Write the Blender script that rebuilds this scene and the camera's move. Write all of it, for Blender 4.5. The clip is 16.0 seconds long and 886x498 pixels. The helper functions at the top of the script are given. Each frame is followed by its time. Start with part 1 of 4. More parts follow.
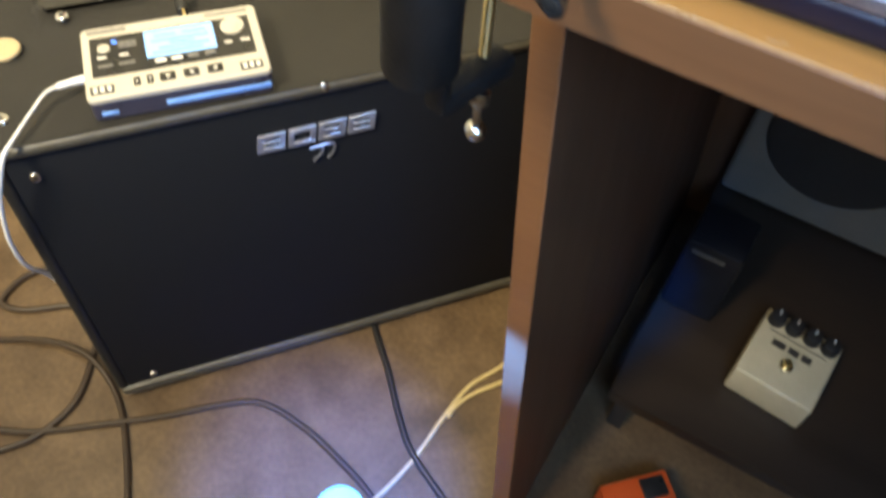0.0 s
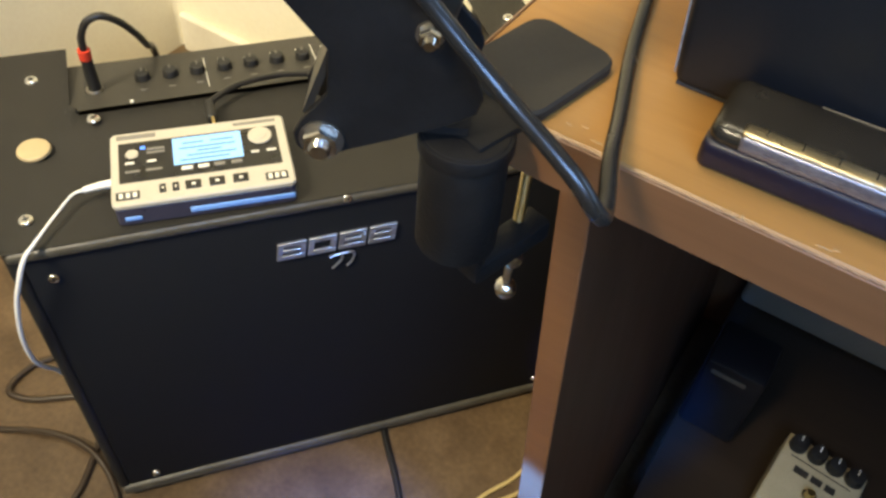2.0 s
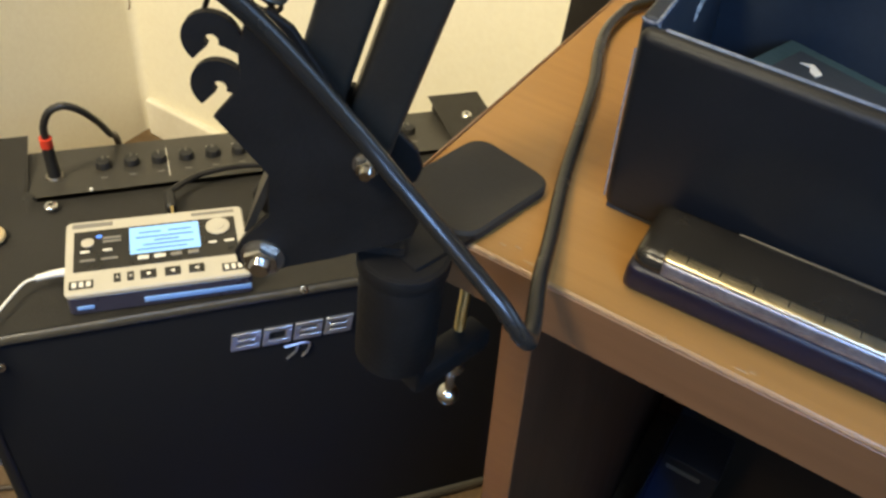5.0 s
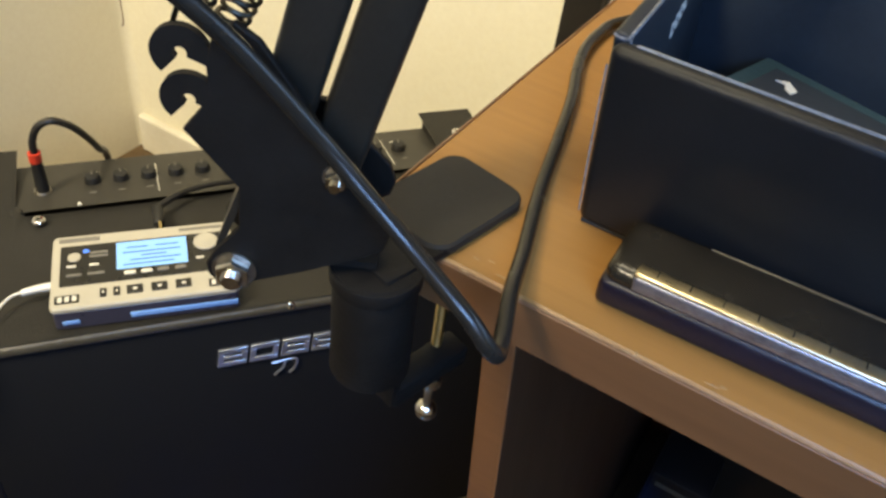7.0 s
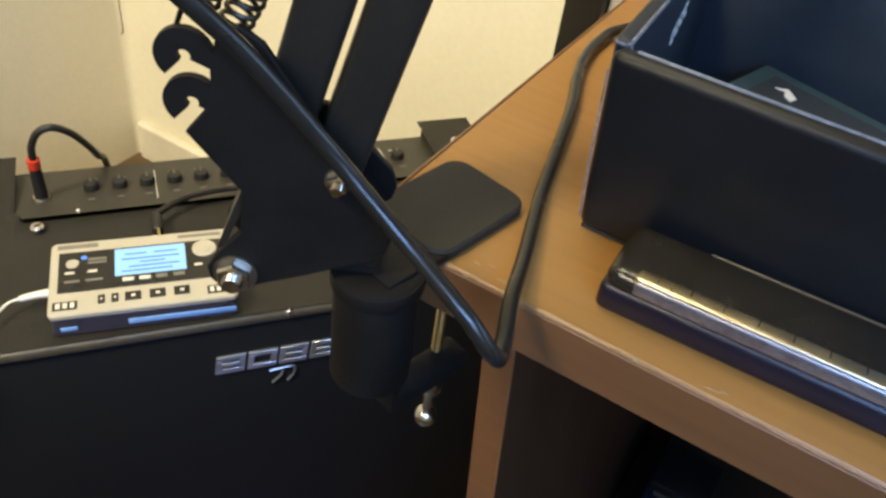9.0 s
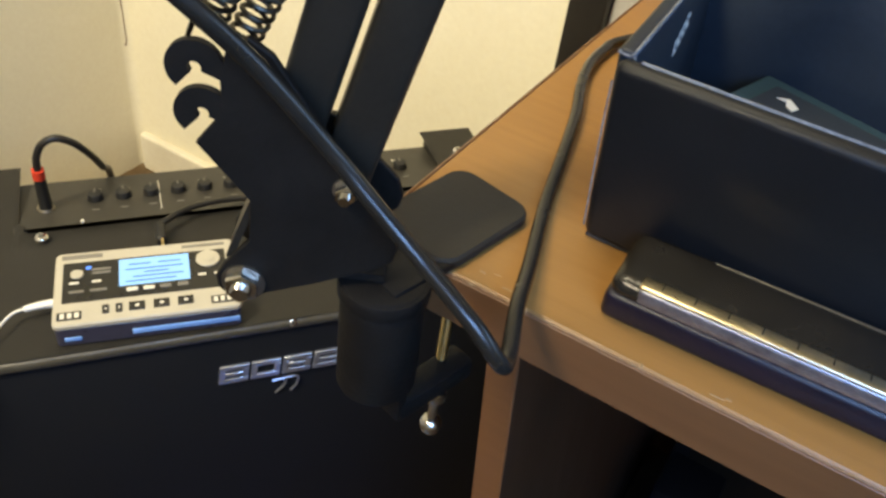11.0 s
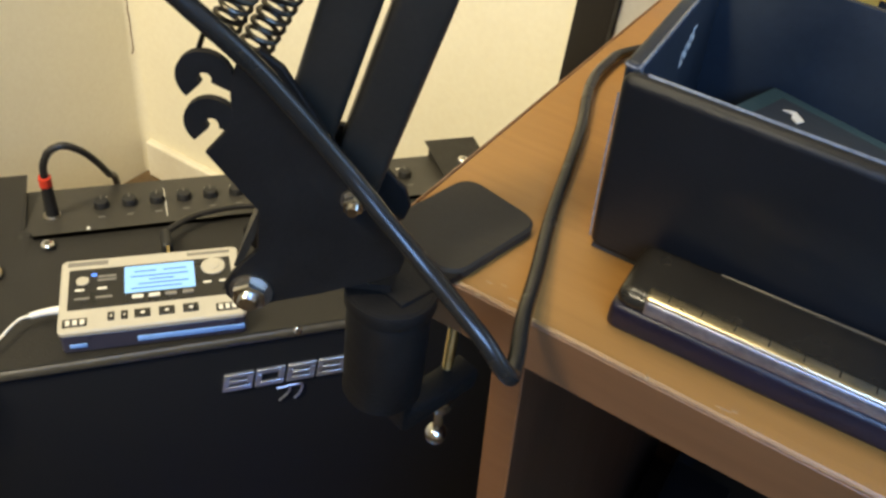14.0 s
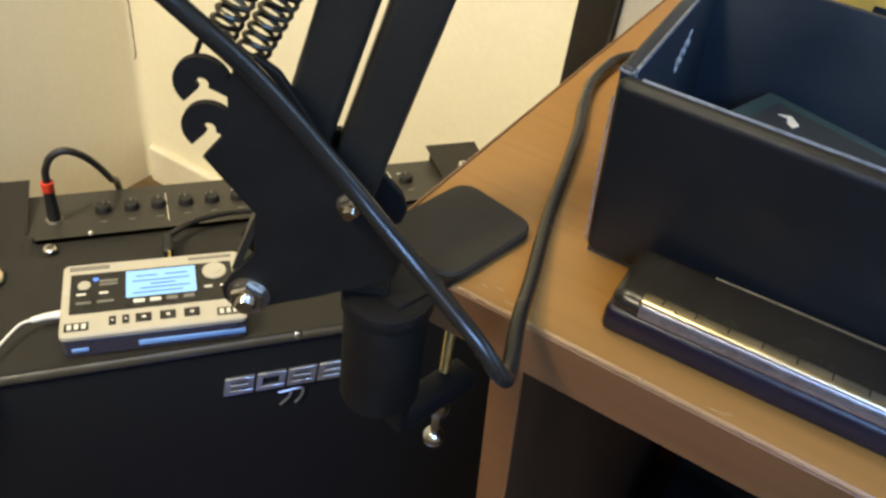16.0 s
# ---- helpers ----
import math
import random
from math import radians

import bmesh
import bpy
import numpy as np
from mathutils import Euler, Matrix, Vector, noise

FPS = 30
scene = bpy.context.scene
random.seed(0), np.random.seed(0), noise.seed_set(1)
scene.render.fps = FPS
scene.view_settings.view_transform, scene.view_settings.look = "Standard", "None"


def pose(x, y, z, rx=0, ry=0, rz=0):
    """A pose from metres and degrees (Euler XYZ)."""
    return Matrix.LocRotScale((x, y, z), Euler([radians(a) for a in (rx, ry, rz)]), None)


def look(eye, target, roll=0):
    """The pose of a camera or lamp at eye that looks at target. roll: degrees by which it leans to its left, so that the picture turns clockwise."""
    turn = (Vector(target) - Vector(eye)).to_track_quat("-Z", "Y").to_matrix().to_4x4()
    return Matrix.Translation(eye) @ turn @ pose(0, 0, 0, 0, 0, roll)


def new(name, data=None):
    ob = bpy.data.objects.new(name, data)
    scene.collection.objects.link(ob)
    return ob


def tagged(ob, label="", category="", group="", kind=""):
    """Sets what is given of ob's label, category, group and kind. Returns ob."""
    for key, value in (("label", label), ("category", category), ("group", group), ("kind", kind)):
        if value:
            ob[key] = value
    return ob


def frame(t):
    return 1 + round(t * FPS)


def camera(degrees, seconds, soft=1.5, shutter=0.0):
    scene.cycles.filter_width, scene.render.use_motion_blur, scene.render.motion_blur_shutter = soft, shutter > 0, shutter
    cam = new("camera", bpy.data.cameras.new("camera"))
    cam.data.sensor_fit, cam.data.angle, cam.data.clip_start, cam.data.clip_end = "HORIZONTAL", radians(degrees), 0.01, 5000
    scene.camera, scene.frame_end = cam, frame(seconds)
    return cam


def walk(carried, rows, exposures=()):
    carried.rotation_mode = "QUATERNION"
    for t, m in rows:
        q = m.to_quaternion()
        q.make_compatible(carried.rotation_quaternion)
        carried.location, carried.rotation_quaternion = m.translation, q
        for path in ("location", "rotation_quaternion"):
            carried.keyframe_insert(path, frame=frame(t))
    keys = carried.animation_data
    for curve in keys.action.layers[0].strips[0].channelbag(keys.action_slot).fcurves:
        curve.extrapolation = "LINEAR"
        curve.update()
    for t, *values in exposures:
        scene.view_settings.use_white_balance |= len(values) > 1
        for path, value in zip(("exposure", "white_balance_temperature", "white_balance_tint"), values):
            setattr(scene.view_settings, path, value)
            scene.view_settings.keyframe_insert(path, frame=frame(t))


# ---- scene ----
cam = camera(56.4, 16.0, soft=2.8, shutter=0.5)
PATH = [
    (0, (-0.092, -0.479, 0.851), (0.388, 0.588, -0.772), 4.9),
    (0.5, (-0.094, -0.453, 0.859), (0.398, 0.72, -0.684), 4.5),
    (1, (-0.094, -0.45, 0.859), (0.409, 0.759, -0.653), 5.0),
    (1.5, (-0.092, -0.453, 0.865), (0.41, 0.764, -0.641), 5.5),
    (2, (-0.09, -0.453, 0.862), (0.409, 0.77, -0.64), 5.6),
    (2.5, (-0.088, -0.455, 0.862), (0.416, 0.772, -0.636), 5.9),
    (3, (-0.088, -0.454, 0.865), (0.44, 0.775, -0.621), 6.8),
    (3.5, (-0.087, -0.455, 0.876), (0.447, 0.796, -0.59), 6.5),
    (4, (-0.085, -0.454, 0.877), (0.477, 0.851, -0.531), 6.9),
    (4.5, (-0.084, -0.453, 0.874), (0.512, 0.871, -0.501), 7.8),
    (7, (-0.078, -0.456, 0.874), (0.552, 0.902, -0.452), 8.6),
    (7.5, (-0.076, -0.455, 0.873), (0.555, 0.907, -0.448), 8.7),
    (8, (-0.076, -0.455, 0.873), (0.557, 0.909, -0.445), 8.6),
    (8.5, (-0.078, -0.456, 0.873), (0.561, 0.911, -0.44), 8.9),
    (11, (-0.081, -0.458, 0.874), (0.558, 0.93, -0.416), 8.6),
    (11.5, (-0.084, -0.459, 0.874), (0.552, 0.933, -0.414), 8.7),
    (12, (-0.083, -0.458, 0.874), (0.552, 0.935, -0.412), 8.9),
    (12.5, (-0.083, -0.458, 0.873), (0.551, 0.938, -0.411), 8.9),
    (13, (-0.084, -0.459, 0.874), (0.55, 0.94, -0.408), 8.8),
    (13.5, (-0.083, -0.459, 0.876), (0.55, 0.942, -0.403), 8.7),
    (14, (-0.082, -0.458, 0.875), (0.551, 0.945, -0.401), 8.6),
    (14.5, (-0.081, -0.458, 0.875), (0.552, 0.948, -0.398), 8.4),
    (15, (-0.082, -0.459, 0.875), (0.551, 0.949, -0.397), 8.5),
    (15.5, (-0.082, -0.46, 0.877), (0.548, 0.952, -0.393), 8.4),
    (16, (-0.081, -0.46, 0.876), (0.548, 0.953, -0.392), 8.4),
]
walk(cam, [(t, look(eye, target, roll)) for t, eye, target, roll in PATH], exposures=((0, 0.45), (0.6, 0.2), (3.0, 0.08), (4.5, -0.12), (7.0, -0.26), (16.0, -0.25)))


# ---- world and lights ----
world = bpy.data.worlds.new("world")
scene.world = world
world.use_nodes = True
world.node_tree.nodes["Background"].inputs[0].default_value = (1.0, 0.85, 0.62, 1)
world.node_tree.nodes["Background"].inputs[1].default_value = 0.05


def area_lamp(name, eye, target, size, size_y, watts, colour):
    data = bpy.data.lights.new(name, "AREA")
    data.shape, data.size, data.size_y, data.energy, data.color = "RECTANGLE", size, size_y, watts, colour
    ob = new(name, data)
    ob.matrix_world = look(eye, target)
    return ob


# No room lamp is in view; this one is added for general warm light.
area_lamp("ceiling_light", (-0.20, 0.15, 2.30), (-0.15, 0.1, 0), 0.5, 0.5, 15, (1.0, 0.87, 0.60))
# Added unseen spot that brightens the wall corner more than the desk.
spot = bpy.data.lights.new("wall_fill_spot", "SPOT")
spot.energy, spot.color, spot.spot_size, spot.spot_blend, spot.shadow_soft_size = 325, (1.0, 0.865, 0.585), radians(39), 0.7, 0.25
new("wall_fill_spot", spot).matrix_world = look((-1.20, -0.58, 2.10), (0.17, 0.50, 0.20))
# Two added lamps for bluish light from front and right; sources unseen.
area_lamp("blue_front_light", (-0.14, -0.86, 1.10), (0.05, -0.1, 0.3), 0.36, 0.22, 6.6, (0.29, 0.52, 1.0))
area_lamp("blue_right_light", (0.62, -0.66, 1.06), (0.0, -0.30, 0.74), 0.45, 0.27, 1.7, (0.36, 0.61, 1.0))


# Added beams beside the lamp head, aimed to tint desk panel and floor blue.
def led_spot(target, watts, degrees, colour):
    data = bpy.data.lights.new("led_light", "SPOT")
    data.energy, data.color, data.spot_size, data.spot_blend, data.shadow_soft_size = watts, colour, radians(degrees), 0.8, 0.006
    new("led_light", data).matrix_world = look((-0.0570, -0.3370, 0.4640), target)


led_spot((0.0640, -0.2450, 0.340), 26.0, 24, (0.04, 0.20, 1.0))
led_spot((-0.066, -0.180, 0.0), 44.0, 40, (0.03, 0.16, 1.0))


# ---- materials ----
def nodes_of(name):
    m = bpy.data.materials.new(name)
    m.use_nodes = True
    nt = m.node_tree
    return m, nt, nt.nodes["Principled BSDF"]


def rgba(c):
    return (c[0], c[1], c[2], 1)


def surface(name, colour, second=None, scale=40.0, fine=300.0, rough=0.5, metal=0.0, bump=0.15, stretch=(1, 1, 1), rough_var=0.12, spec=0.5, dirt=0.0):
    """Two colours mixed by a large and a fine noise, with fine relief and uneven gloss."""
    m, nt, b = nodes_of(name)
    n, l = nt.nodes, nt.links
    second = second or tuple(c * 0.78 for c in colour)
    tc, mp = n.new("ShaderNodeTexCoord"), n.new("ShaderNodeMapping")
    mp.inputs["Scale"].default_value = stretch
    l.new(tc.outputs["Object"], mp.inputs[0])
    big, small = n.new("ShaderNodeTexNoise"), n.new("ShaderNodeTexNoise")
    big.inputs["Scale"].default_value, big.inputs["Detail"].default_value = scale, 5
    small.inputs["Scale"].default_value, small.inputs["Detail"].default_value = fine, 4
    l.new(mp.outputs[0], big.inputs["Vector"])
    l.new(mp.outputs[0], small.inputs["Vector"])
    add = n.new("ShaderNodeMath")
    add.operation = "MULTIPLY_ADD"
    add.inputs[1].default_value = 0.45
    l.new(small.outputs[0], add.inputs[0])
    half = n.new("ShaderNodeMath")
    half.operation = "MULTIPLY"
    half.inputs[1].default_value = 0.55
    l.new(big.outputs[0], half.inputs[0])
    l.new(half.outputs[0], add.inputs[2])
    ramp = n.new("ShaderNodeValToRGB")
    ramp.color_ramp.elements[0].position, ramp.color_ramp.elements[1].position = 0.33, 0.67
    ramp.color_ramp.elements[0].color, ramp.color_ramp.elements[1].color = rgba(second), rgba(colour)
    l.new(add.outputs[0], ramp.inputs[0])
    out = ramp.outputs[0]
    if dirt:
        spots, mix = n.new("ShaderNodeTexNoise"), n.new("ShaderNodeMix")
        spots.inputs["Scale"].default_value, spots.inputs["Detail"].default_value = scale * 0.35, 8
        l.new(tc.outputs["Object"], spots.inputs["Vector"])
        r2 = n.new("ShaderNodeValToRGB")
        r2.color_ramp.elements[0].position, r2.color_ramp.elements[1].position = 0.52, 0.75
        r2.color_ramp.elements[1].color = (dirt, dirt, dirt, 1)
        l.new(spots.outputs[0], r2.inputs[0])
        mix.data_type = "RGBA"
        l.new(r2.outputs[0], mix.inputs[0])
        l.new(out, mix.inputs[6])
        mix.inputs[7].default_value = rgba([c * 0.45 for c in second])
        out = mix.outputs[2]
    l.new(out, b.inputs["Base Color"])
    rm = n.new("ShaderNodeMapRange")
    rm.inputs[3].default_value, rm.inputs[4].default_value = max(0.02, rough - rough_var), min(1, rough + rough_var)
    l.new(big.outputs[0], rm.inputs[0])
    l.new(rm.outputs[0], b.inputs["Roughness"])
    b.inputs["Metallic"].default_value = metal
    b.inputs["Specular IOR Level"].default_value = spec
    bp = n.new("ShaderNodeBump")
    bp.inputs["Strength"].default_value, bp.inputs["Distance"].default_value = bump, 0.001
    l.new(small.outputs[0], bp.inputs["Height"])
    l.new(bp.outputs[0], b.inputs["Normal"])
    return m


def glowing(name, colour, strength):
    m, nt, b = nodes_of(name)
    b.inputs["Base Color"].default_value = (0.02, 0.02, 0.02, 1)
    b.inputs["Roughness"].default_value = 0.3
    b.inputs["Emission Strength"].default_value = strength
    b.inputs["Emission Color"].default_value = rgba(colour)
    return m


def weave(name, colour, second, scale):
    """Woven cloth: two crossed sets of fine threads."""
    m, nt, b = nodes_of(name)
    n, l = nt.nodes, nt.links
    tc = n.new("ShaderNodeTexCoord")
    ws = []
    for axis in ("X", "Z"):
        w = n.new("ShaderNodeTexWave")
        w.bands_direction = axis
        w.inputs["Scale"].default_value = scale
        w.inputs["Distortion"].default_value = 0.6
        l.new(tc.outputs["Object"], w.inputs[0])
        ws.append(w)
    mul = n.new("ShaderNodeMath")
    mul.operation = "MULTIPLY"
    l.new(ws[0].outputs["Fac"], mul.inputs[0])
    l.new(ws[1].outputs["Fac"], mul.inputs[1])
    mix = n.new("ShaderNodeMix")
    mix.data_type = "RGBA"
    mix.inputs[6].default_value, mix.inputs[7].default_value = rgba(second), rgba(colour)
    l.new(mul.outputs[0], mix.inputs[0])
    l.new(mix.outputs[2], b.inputs["Base Color"])
    b.inputs["Roughness"].default_value = 0.75
    b.inputs["Specular IOR Level"].default_value = 0.28
    bp = n.new("ShaderNodeBump")
    bp.inputs["Strength"].default_value, bp.inputs["Distance"].default_value = 0.3, 0.0006
    l.new(mul.outputs[0], bp.inputs["Height"])
    l.new(bp.outputs[0], b.inputs["Normal"])
    return m


WALL = surface("wall_paint", (0.84, 0.79, 0.62), (0.78, 0.72, 0.55), 5, 160, 0.75, bump=0.25, dirt=0.12)
SKIRT = surface("skirting_paint", (0.82, 0.78, 0.66), (0.74, 0.68, 0.55), 12, 120, 0.45, bump=0.15, dirt=0.3)
CEIL = surface("ceiling_paint", (0.80, 0.78, 0.72), (0.76, 0.73, 0.66), 6, 150, 0.9)
FLOOR = surface("floor_vinyl", (0.150, 0.096, 0.048), (0.072, 0.044, 0.022), 26, 150, 0.40, bump=0.3, dirt=0.6)
TOLEX = surface("black_tolex", (0.018, 0.0168, 0.0145), (0.012, 0.011, 0.0095), 60, 900, 0.52, bump=0.8, spec=0.35)
# The cloth's blue tint stands in for bluish light on the amplifier front.
GRILLE = weave("blue_tinted_grille_cloth", (0.0062, 0.0086, 0.0150), (0.0028, 0.0040, 0.0070), 700)
RAIL = surface("dark_trim", (0.085, 0.078, 0.060), (0.055, 0.05, 0.038), 60, 500, 0.34, bump=0.3)
PANEL = surface("panel_black", (0.034, 0.031, 0.026), (0.024, 0.022, 0.018), 50, 500, 0.50)
RUBBER = surface("black_rubber", (0.013, 0.0125, 0.012), (0.008, 0.008, 0.0075), 80, 700, 0.58, bump=0.3)
CABLE = surface("cable_jacket", (0.018, 0.017, 0.016), (0.012, 0.011, 0.010), 90, 600, 0.40, bump=0.15)
GREYCABLE = surface("grey_cable_jacket", (0.020, 0.018, 0.015), (0.015, 0.014, 0.0115), 60, 300, 0.26, bump=0.02, rough_var=0.05)
BROWNCABLE = surface("brown_cable_jacket", (0.045, 0.028, 0.015), (0.03, 0.018, 0.010), 90, 500, 0.5)
WHITECABLE = surface("white_cable_jacket", (0.78, 0.78, 0.76), (0.70, 0.69, 0.66), 60, 400, 0.4, bump=0.05)
YELLOWCABLE = surface("yellowed_cable_jacket", (0.62, 0.50, 0.24), (0.50, 0.38, 0.16), 60, 400, 0.45, bump=0.05)
STEEL = surface("black_steel", (0.0120, 0.0103, 0.0086), (0.0080, 0.0069, 0.0058), 70, 600, 0.55, bump=0.2, spec=0.25)
TUBE = surface("tube_enamel", (0.027, 0.0230, 0.017), (0.019, 0.0165, 0.0125), 60, 700, 0.40, bump=0.1, spec=0.5)
CHROME = surface("chrome", (0.86, 0.85, 0.82), (0.68, 0.67, 0.64), 120, 700, 0.20, metal=1.0, bump=0.08)
DULLSTEEL = surface("dull_steel", (0.42, 0.39, 0.33), (0.30, 0.28, 0.24), 120, 700, 0.40, metal=1.0, bump=0.15)
SPRINGSTEEL = surface("spring_steel", (0.085, 0.076, 0.060), (0.05, 0.045, 0.036), 120, 700, 0.38, metal=1.0, bump=0.1)
PADMAT = surface("grey_plate_coating", (0.036, 0.032, 0.024), (0.029, 0.025, 0.019), 60, 700, 0.60, bump=0.08, spec=0.2)
BRUSHED = surface("worn_plated_metal", (0.44, 0.44, 0.48), (0.26, 0.26, 0.31), 160, 700, 0.42, metal=0.85, bump=0.15)
PALEBRASS = surface("pale_brass", (0.86, 0.76, 0.52), (0.70, 0.60, 0.38), 90, 600, 0.32, metal=1.0, bump=0.1)
BRASS = surface("brass", (0.75, 0.60, 0.28), (0.58, 0.45, 0.20), 90, 600, 0.30, metal=1.0, bump=0.1)
SILVER = surface("silver_plastic", (0.46, 0.43, 0.355), (0.40, 0.375, 0.31), 60, 800, 0.42, bump=0.1)
FACE = surface("gloss_black", (0.020, 0.019, 0.017), (0.013, 0.013, 0.012), 60, 700, 0.30, bump=0.05)
NAVYSIDE = surface("navy_plastic", (0.050, 0.048, 0.075), (0.038, 0.037, 0.060), 60, 500, 0.30)
# Blue reflection put into colour, for the recorder's front side.
BLUEGLINT = surface("blue_reflection_colour", (0.24, 0.46, 0.98), (0.20, 0.40, 0.90), 60, 500, 0.25, bump=0.05)
PRINT = surface("white_print", (0.72, 0.70, 0.62), (0.62, 0.60, 0.54), 60, 500, 0.5, bump=0.05)
GREYPRINT = surface("grey_print", (0.20, 0.19, 0.17), (0.16, 0.15, 0.13), 60, 500, 0.5, bump=0.05)
# Silver, with the bluish reflection mixed into its base colour.
BADGE = surface("blue_tinted_badge_metal", (0.52, 0.56, 0.64), (0.40, 0.43, 0.50), 120, 700, 0.32, metal=0.85, bump=0.1)
CREAM = surface("cream_cap", (0.44, 0.35, 0.20), (0.38, 0.30, 0.17), 80, 500, 0.40)
RED = surface("red_sleeve", (0.62, 0.05, 0.02), (0.50, 0.035, 0.015), 90, 500, 0.45)
CARTON = surface("black_carton", (0.0070, 0.0080, 0.0100), (0.005, 0.0058, 0.0075), 30, 500, 0.45, bump=0.12, spec=0.35)
CARTONIN = surface("carton_inside", (0.022, 0.029, 0.038), (0.016, 0.021, 0.028), 30, 500, 0.45, bump=0.12)
CARTONEDGE = surface("worn_carton_edge", (0.30, 0.30, 0.30), (0.05, 0.05, 0.055), 300, 900, 0.7)
# Lightened bluish so the card edges carry their highlight in the colour.
RIMGLINT = surface("rim_highlight_colour", (0.20, 0.23, 0.28), (0.10, 0.12, 0.15), 200, 700, 0.24, bump=0.1, spec=0.8)
TEAL = surface("teal_insert", (0.035, 0.072, 0.085), (0.026, 0.056, 0.066), 40, 500, 0.4)
YELLOW = surface("yellow_card", (0.60, 0.38, 0.06), (0.52, 0.32, 0.05), 40, 400, 0.55)
NAVY = surface("navy_case", (0.0085, 0.007, 0.019), (0.006, 0.005, 0.013), 40, 600, 0.38, bump=0.15, dirt=0.4)
# Navy taken almost to black to hold the shade under the desk.
DARKNAVY = surface("shaded_navy_card", (0.0035, 0.0038, 0.0058), (0.0025, 0.0028, 0.0042), 40, 500, 0.5)
SMOKE = surface("smoked_cover", (0.024, 0.020, 0.014), (0.013, 0.011, 0.008), 70, 500, 0.24, bump=0.12, dirt=0.4)
GREYBOX = surface("grey_plastic", (0.22, 0.195, 0.15), (0.17, 0.15, 0.115), 30, 400, 0.5)
PEDALTOP = surface("pale_enamel", (0.52, 0.45, 0.29), (0.42, 0.36, 0.22), 40, 600, 0.35, dirt=0.2)
ORANGE = surface("orange_enamel", (0.65, 0.10, 0.02), (0.55, 0.08, 0.015), 40, 500, 0.35)
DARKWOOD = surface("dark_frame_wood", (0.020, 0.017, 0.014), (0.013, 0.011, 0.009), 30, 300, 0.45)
GREYPANEL = surface("pale_grey_panel", (0.55, 0.53, 0.50), (0.48, 0.46, 0.43), 20, 200, 0.5)
LCD = glowing("lit_screen", (0.38, 0.70, 1.0), 1.6)
LCDINK = glowing("screen_ink", (0.20, 0.45, 0.78), 1.0)
BLUELED = glowing("blue_led", (0.10, 0.30, 1.0), 2.0)
LAMPLED = glowing("cyan_led", (0.12, 0.55, 1.0), 3.5)


WORNEDGE = surface("worn_edge", (0.40, 0.25, 0.125), (0.17, 0.085, 0.032), 160, 700, 0.6)
CRACK = surface("paint_crack", (0.24, 0.16, 0.08), (0.14, 0.09, 0.045), 200, 900, 0.9)
SCUFF = surface("bare_chipboard", (0.44, 0.29, 0.14), (0.30, 0.18, 0.08), 300, 900, 0.8)


def wood(name, light, dark, rough, along):
    """Printed wood laminate: long fine grain along one axis, with pores and a soft sheen."""
    m, nt, b = nodes_of(name)
    n, l = nt.nodes, nt.links
    tc, mp = n.new("ShaderNodeTexCoord"), n.new("ShaderNodeMapping")
    mp.inputs["Scale"].default_value = (0.07, 1, 1) if along == "x" else (1, 1, 0.07)
    l.new(tc.outputs["Object"], mp.inputs[0])
    grain, fig, fine = n.new("ShaderNodeTexNoise"), n.new("ShaderNodeTexNoise"), n.new("ShaderNodeTexNoise")
    for node, sc, det in ((grain, 260, 6), (fig, 34, 3), (fine, 1200, 2)):
        node.inputs["Scale"].default_value, node.inputs["Detail"].default_value = sc, det
        l.new(mp.outputs[0], node.inputs["Vector"])
    ramp = n.new("ShaderNodeValToRGB")
    ramp.color_ramp.elements[0].position, ramp.color_ramp.elements[1].position = 0.30, 0.72
    ramp.color_ramp.elements[0].color, ramp.color_ramp.elements[1].color = rgba(dark), rgba(light)
    mixv = n.new("ShaderNodeMath")
    mixv.operation = "MULTIPLY_ADD"
    mixv.inputs[1].default_value = 0.5
    l.new(grain.outputs[0], mixv.inputs[0])
    hf = n.new("ShaderNodeMath")
    hf.operation = "MULTIPLY"
    hf.inputs[1].default_value = 0.5
    l.new(fig.outputs[0], hf.inputs[0])
    l.new(hf.outputs[0], mixv.inputs[2])
    l.new(mixv.outputs[0], ramp.inputs[0])
    l.new(ramp.outputs[0], b.inputs["Base Color"])
    rm = n.new("ShaderNodeMapRange")
    rm.inputs[3].default_value, rm.inputs[4].default_value = rough - 0.08, rough + 0.12
    l.new(fig.outputs[0], rm.inputs[0])
    l.new(rm.outputs[0], b.inputs["Roughness"])
    bp = n.new("ShaderNodeBump")
    bp.inputs["Strength"].default_value, bp.inputs["Distance"].default_value = 0.12, 0.0005
    l.new(fine.outputs[0], bp.inputs["Height"])
    l.new(bp.outputs[0], b.inputs["Normal"])
    return m


DESKWOOD = wood("desk_laminate", (0.37, 0.190, 0.052), (0.28, 0.138, 0.036), 0.36, "x")
EDGEWOOD = wood("desk_edging", (0.205, 0.092, 0.034), (0.160, 0.068, 0.025), 0.45, "x")
# Brown laminate with the under-desk shade put into its colour.
SHELFWOOD = wood("shaded_shelf_laminate", (0.030, 0.018, 0.009), (0.018, 0.011, 0.006), 0.5, "x")
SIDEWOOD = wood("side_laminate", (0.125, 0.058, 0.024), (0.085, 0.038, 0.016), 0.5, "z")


# ---- helpers for building ----
def thing(name, label, category, m=None, group="", kind=""):
    ob = new(name)
    ob.empty_display_size = 0.01
    if m is not None:
        ob.matrix_world = m
    return tagged(ob, label, category, group, kind)


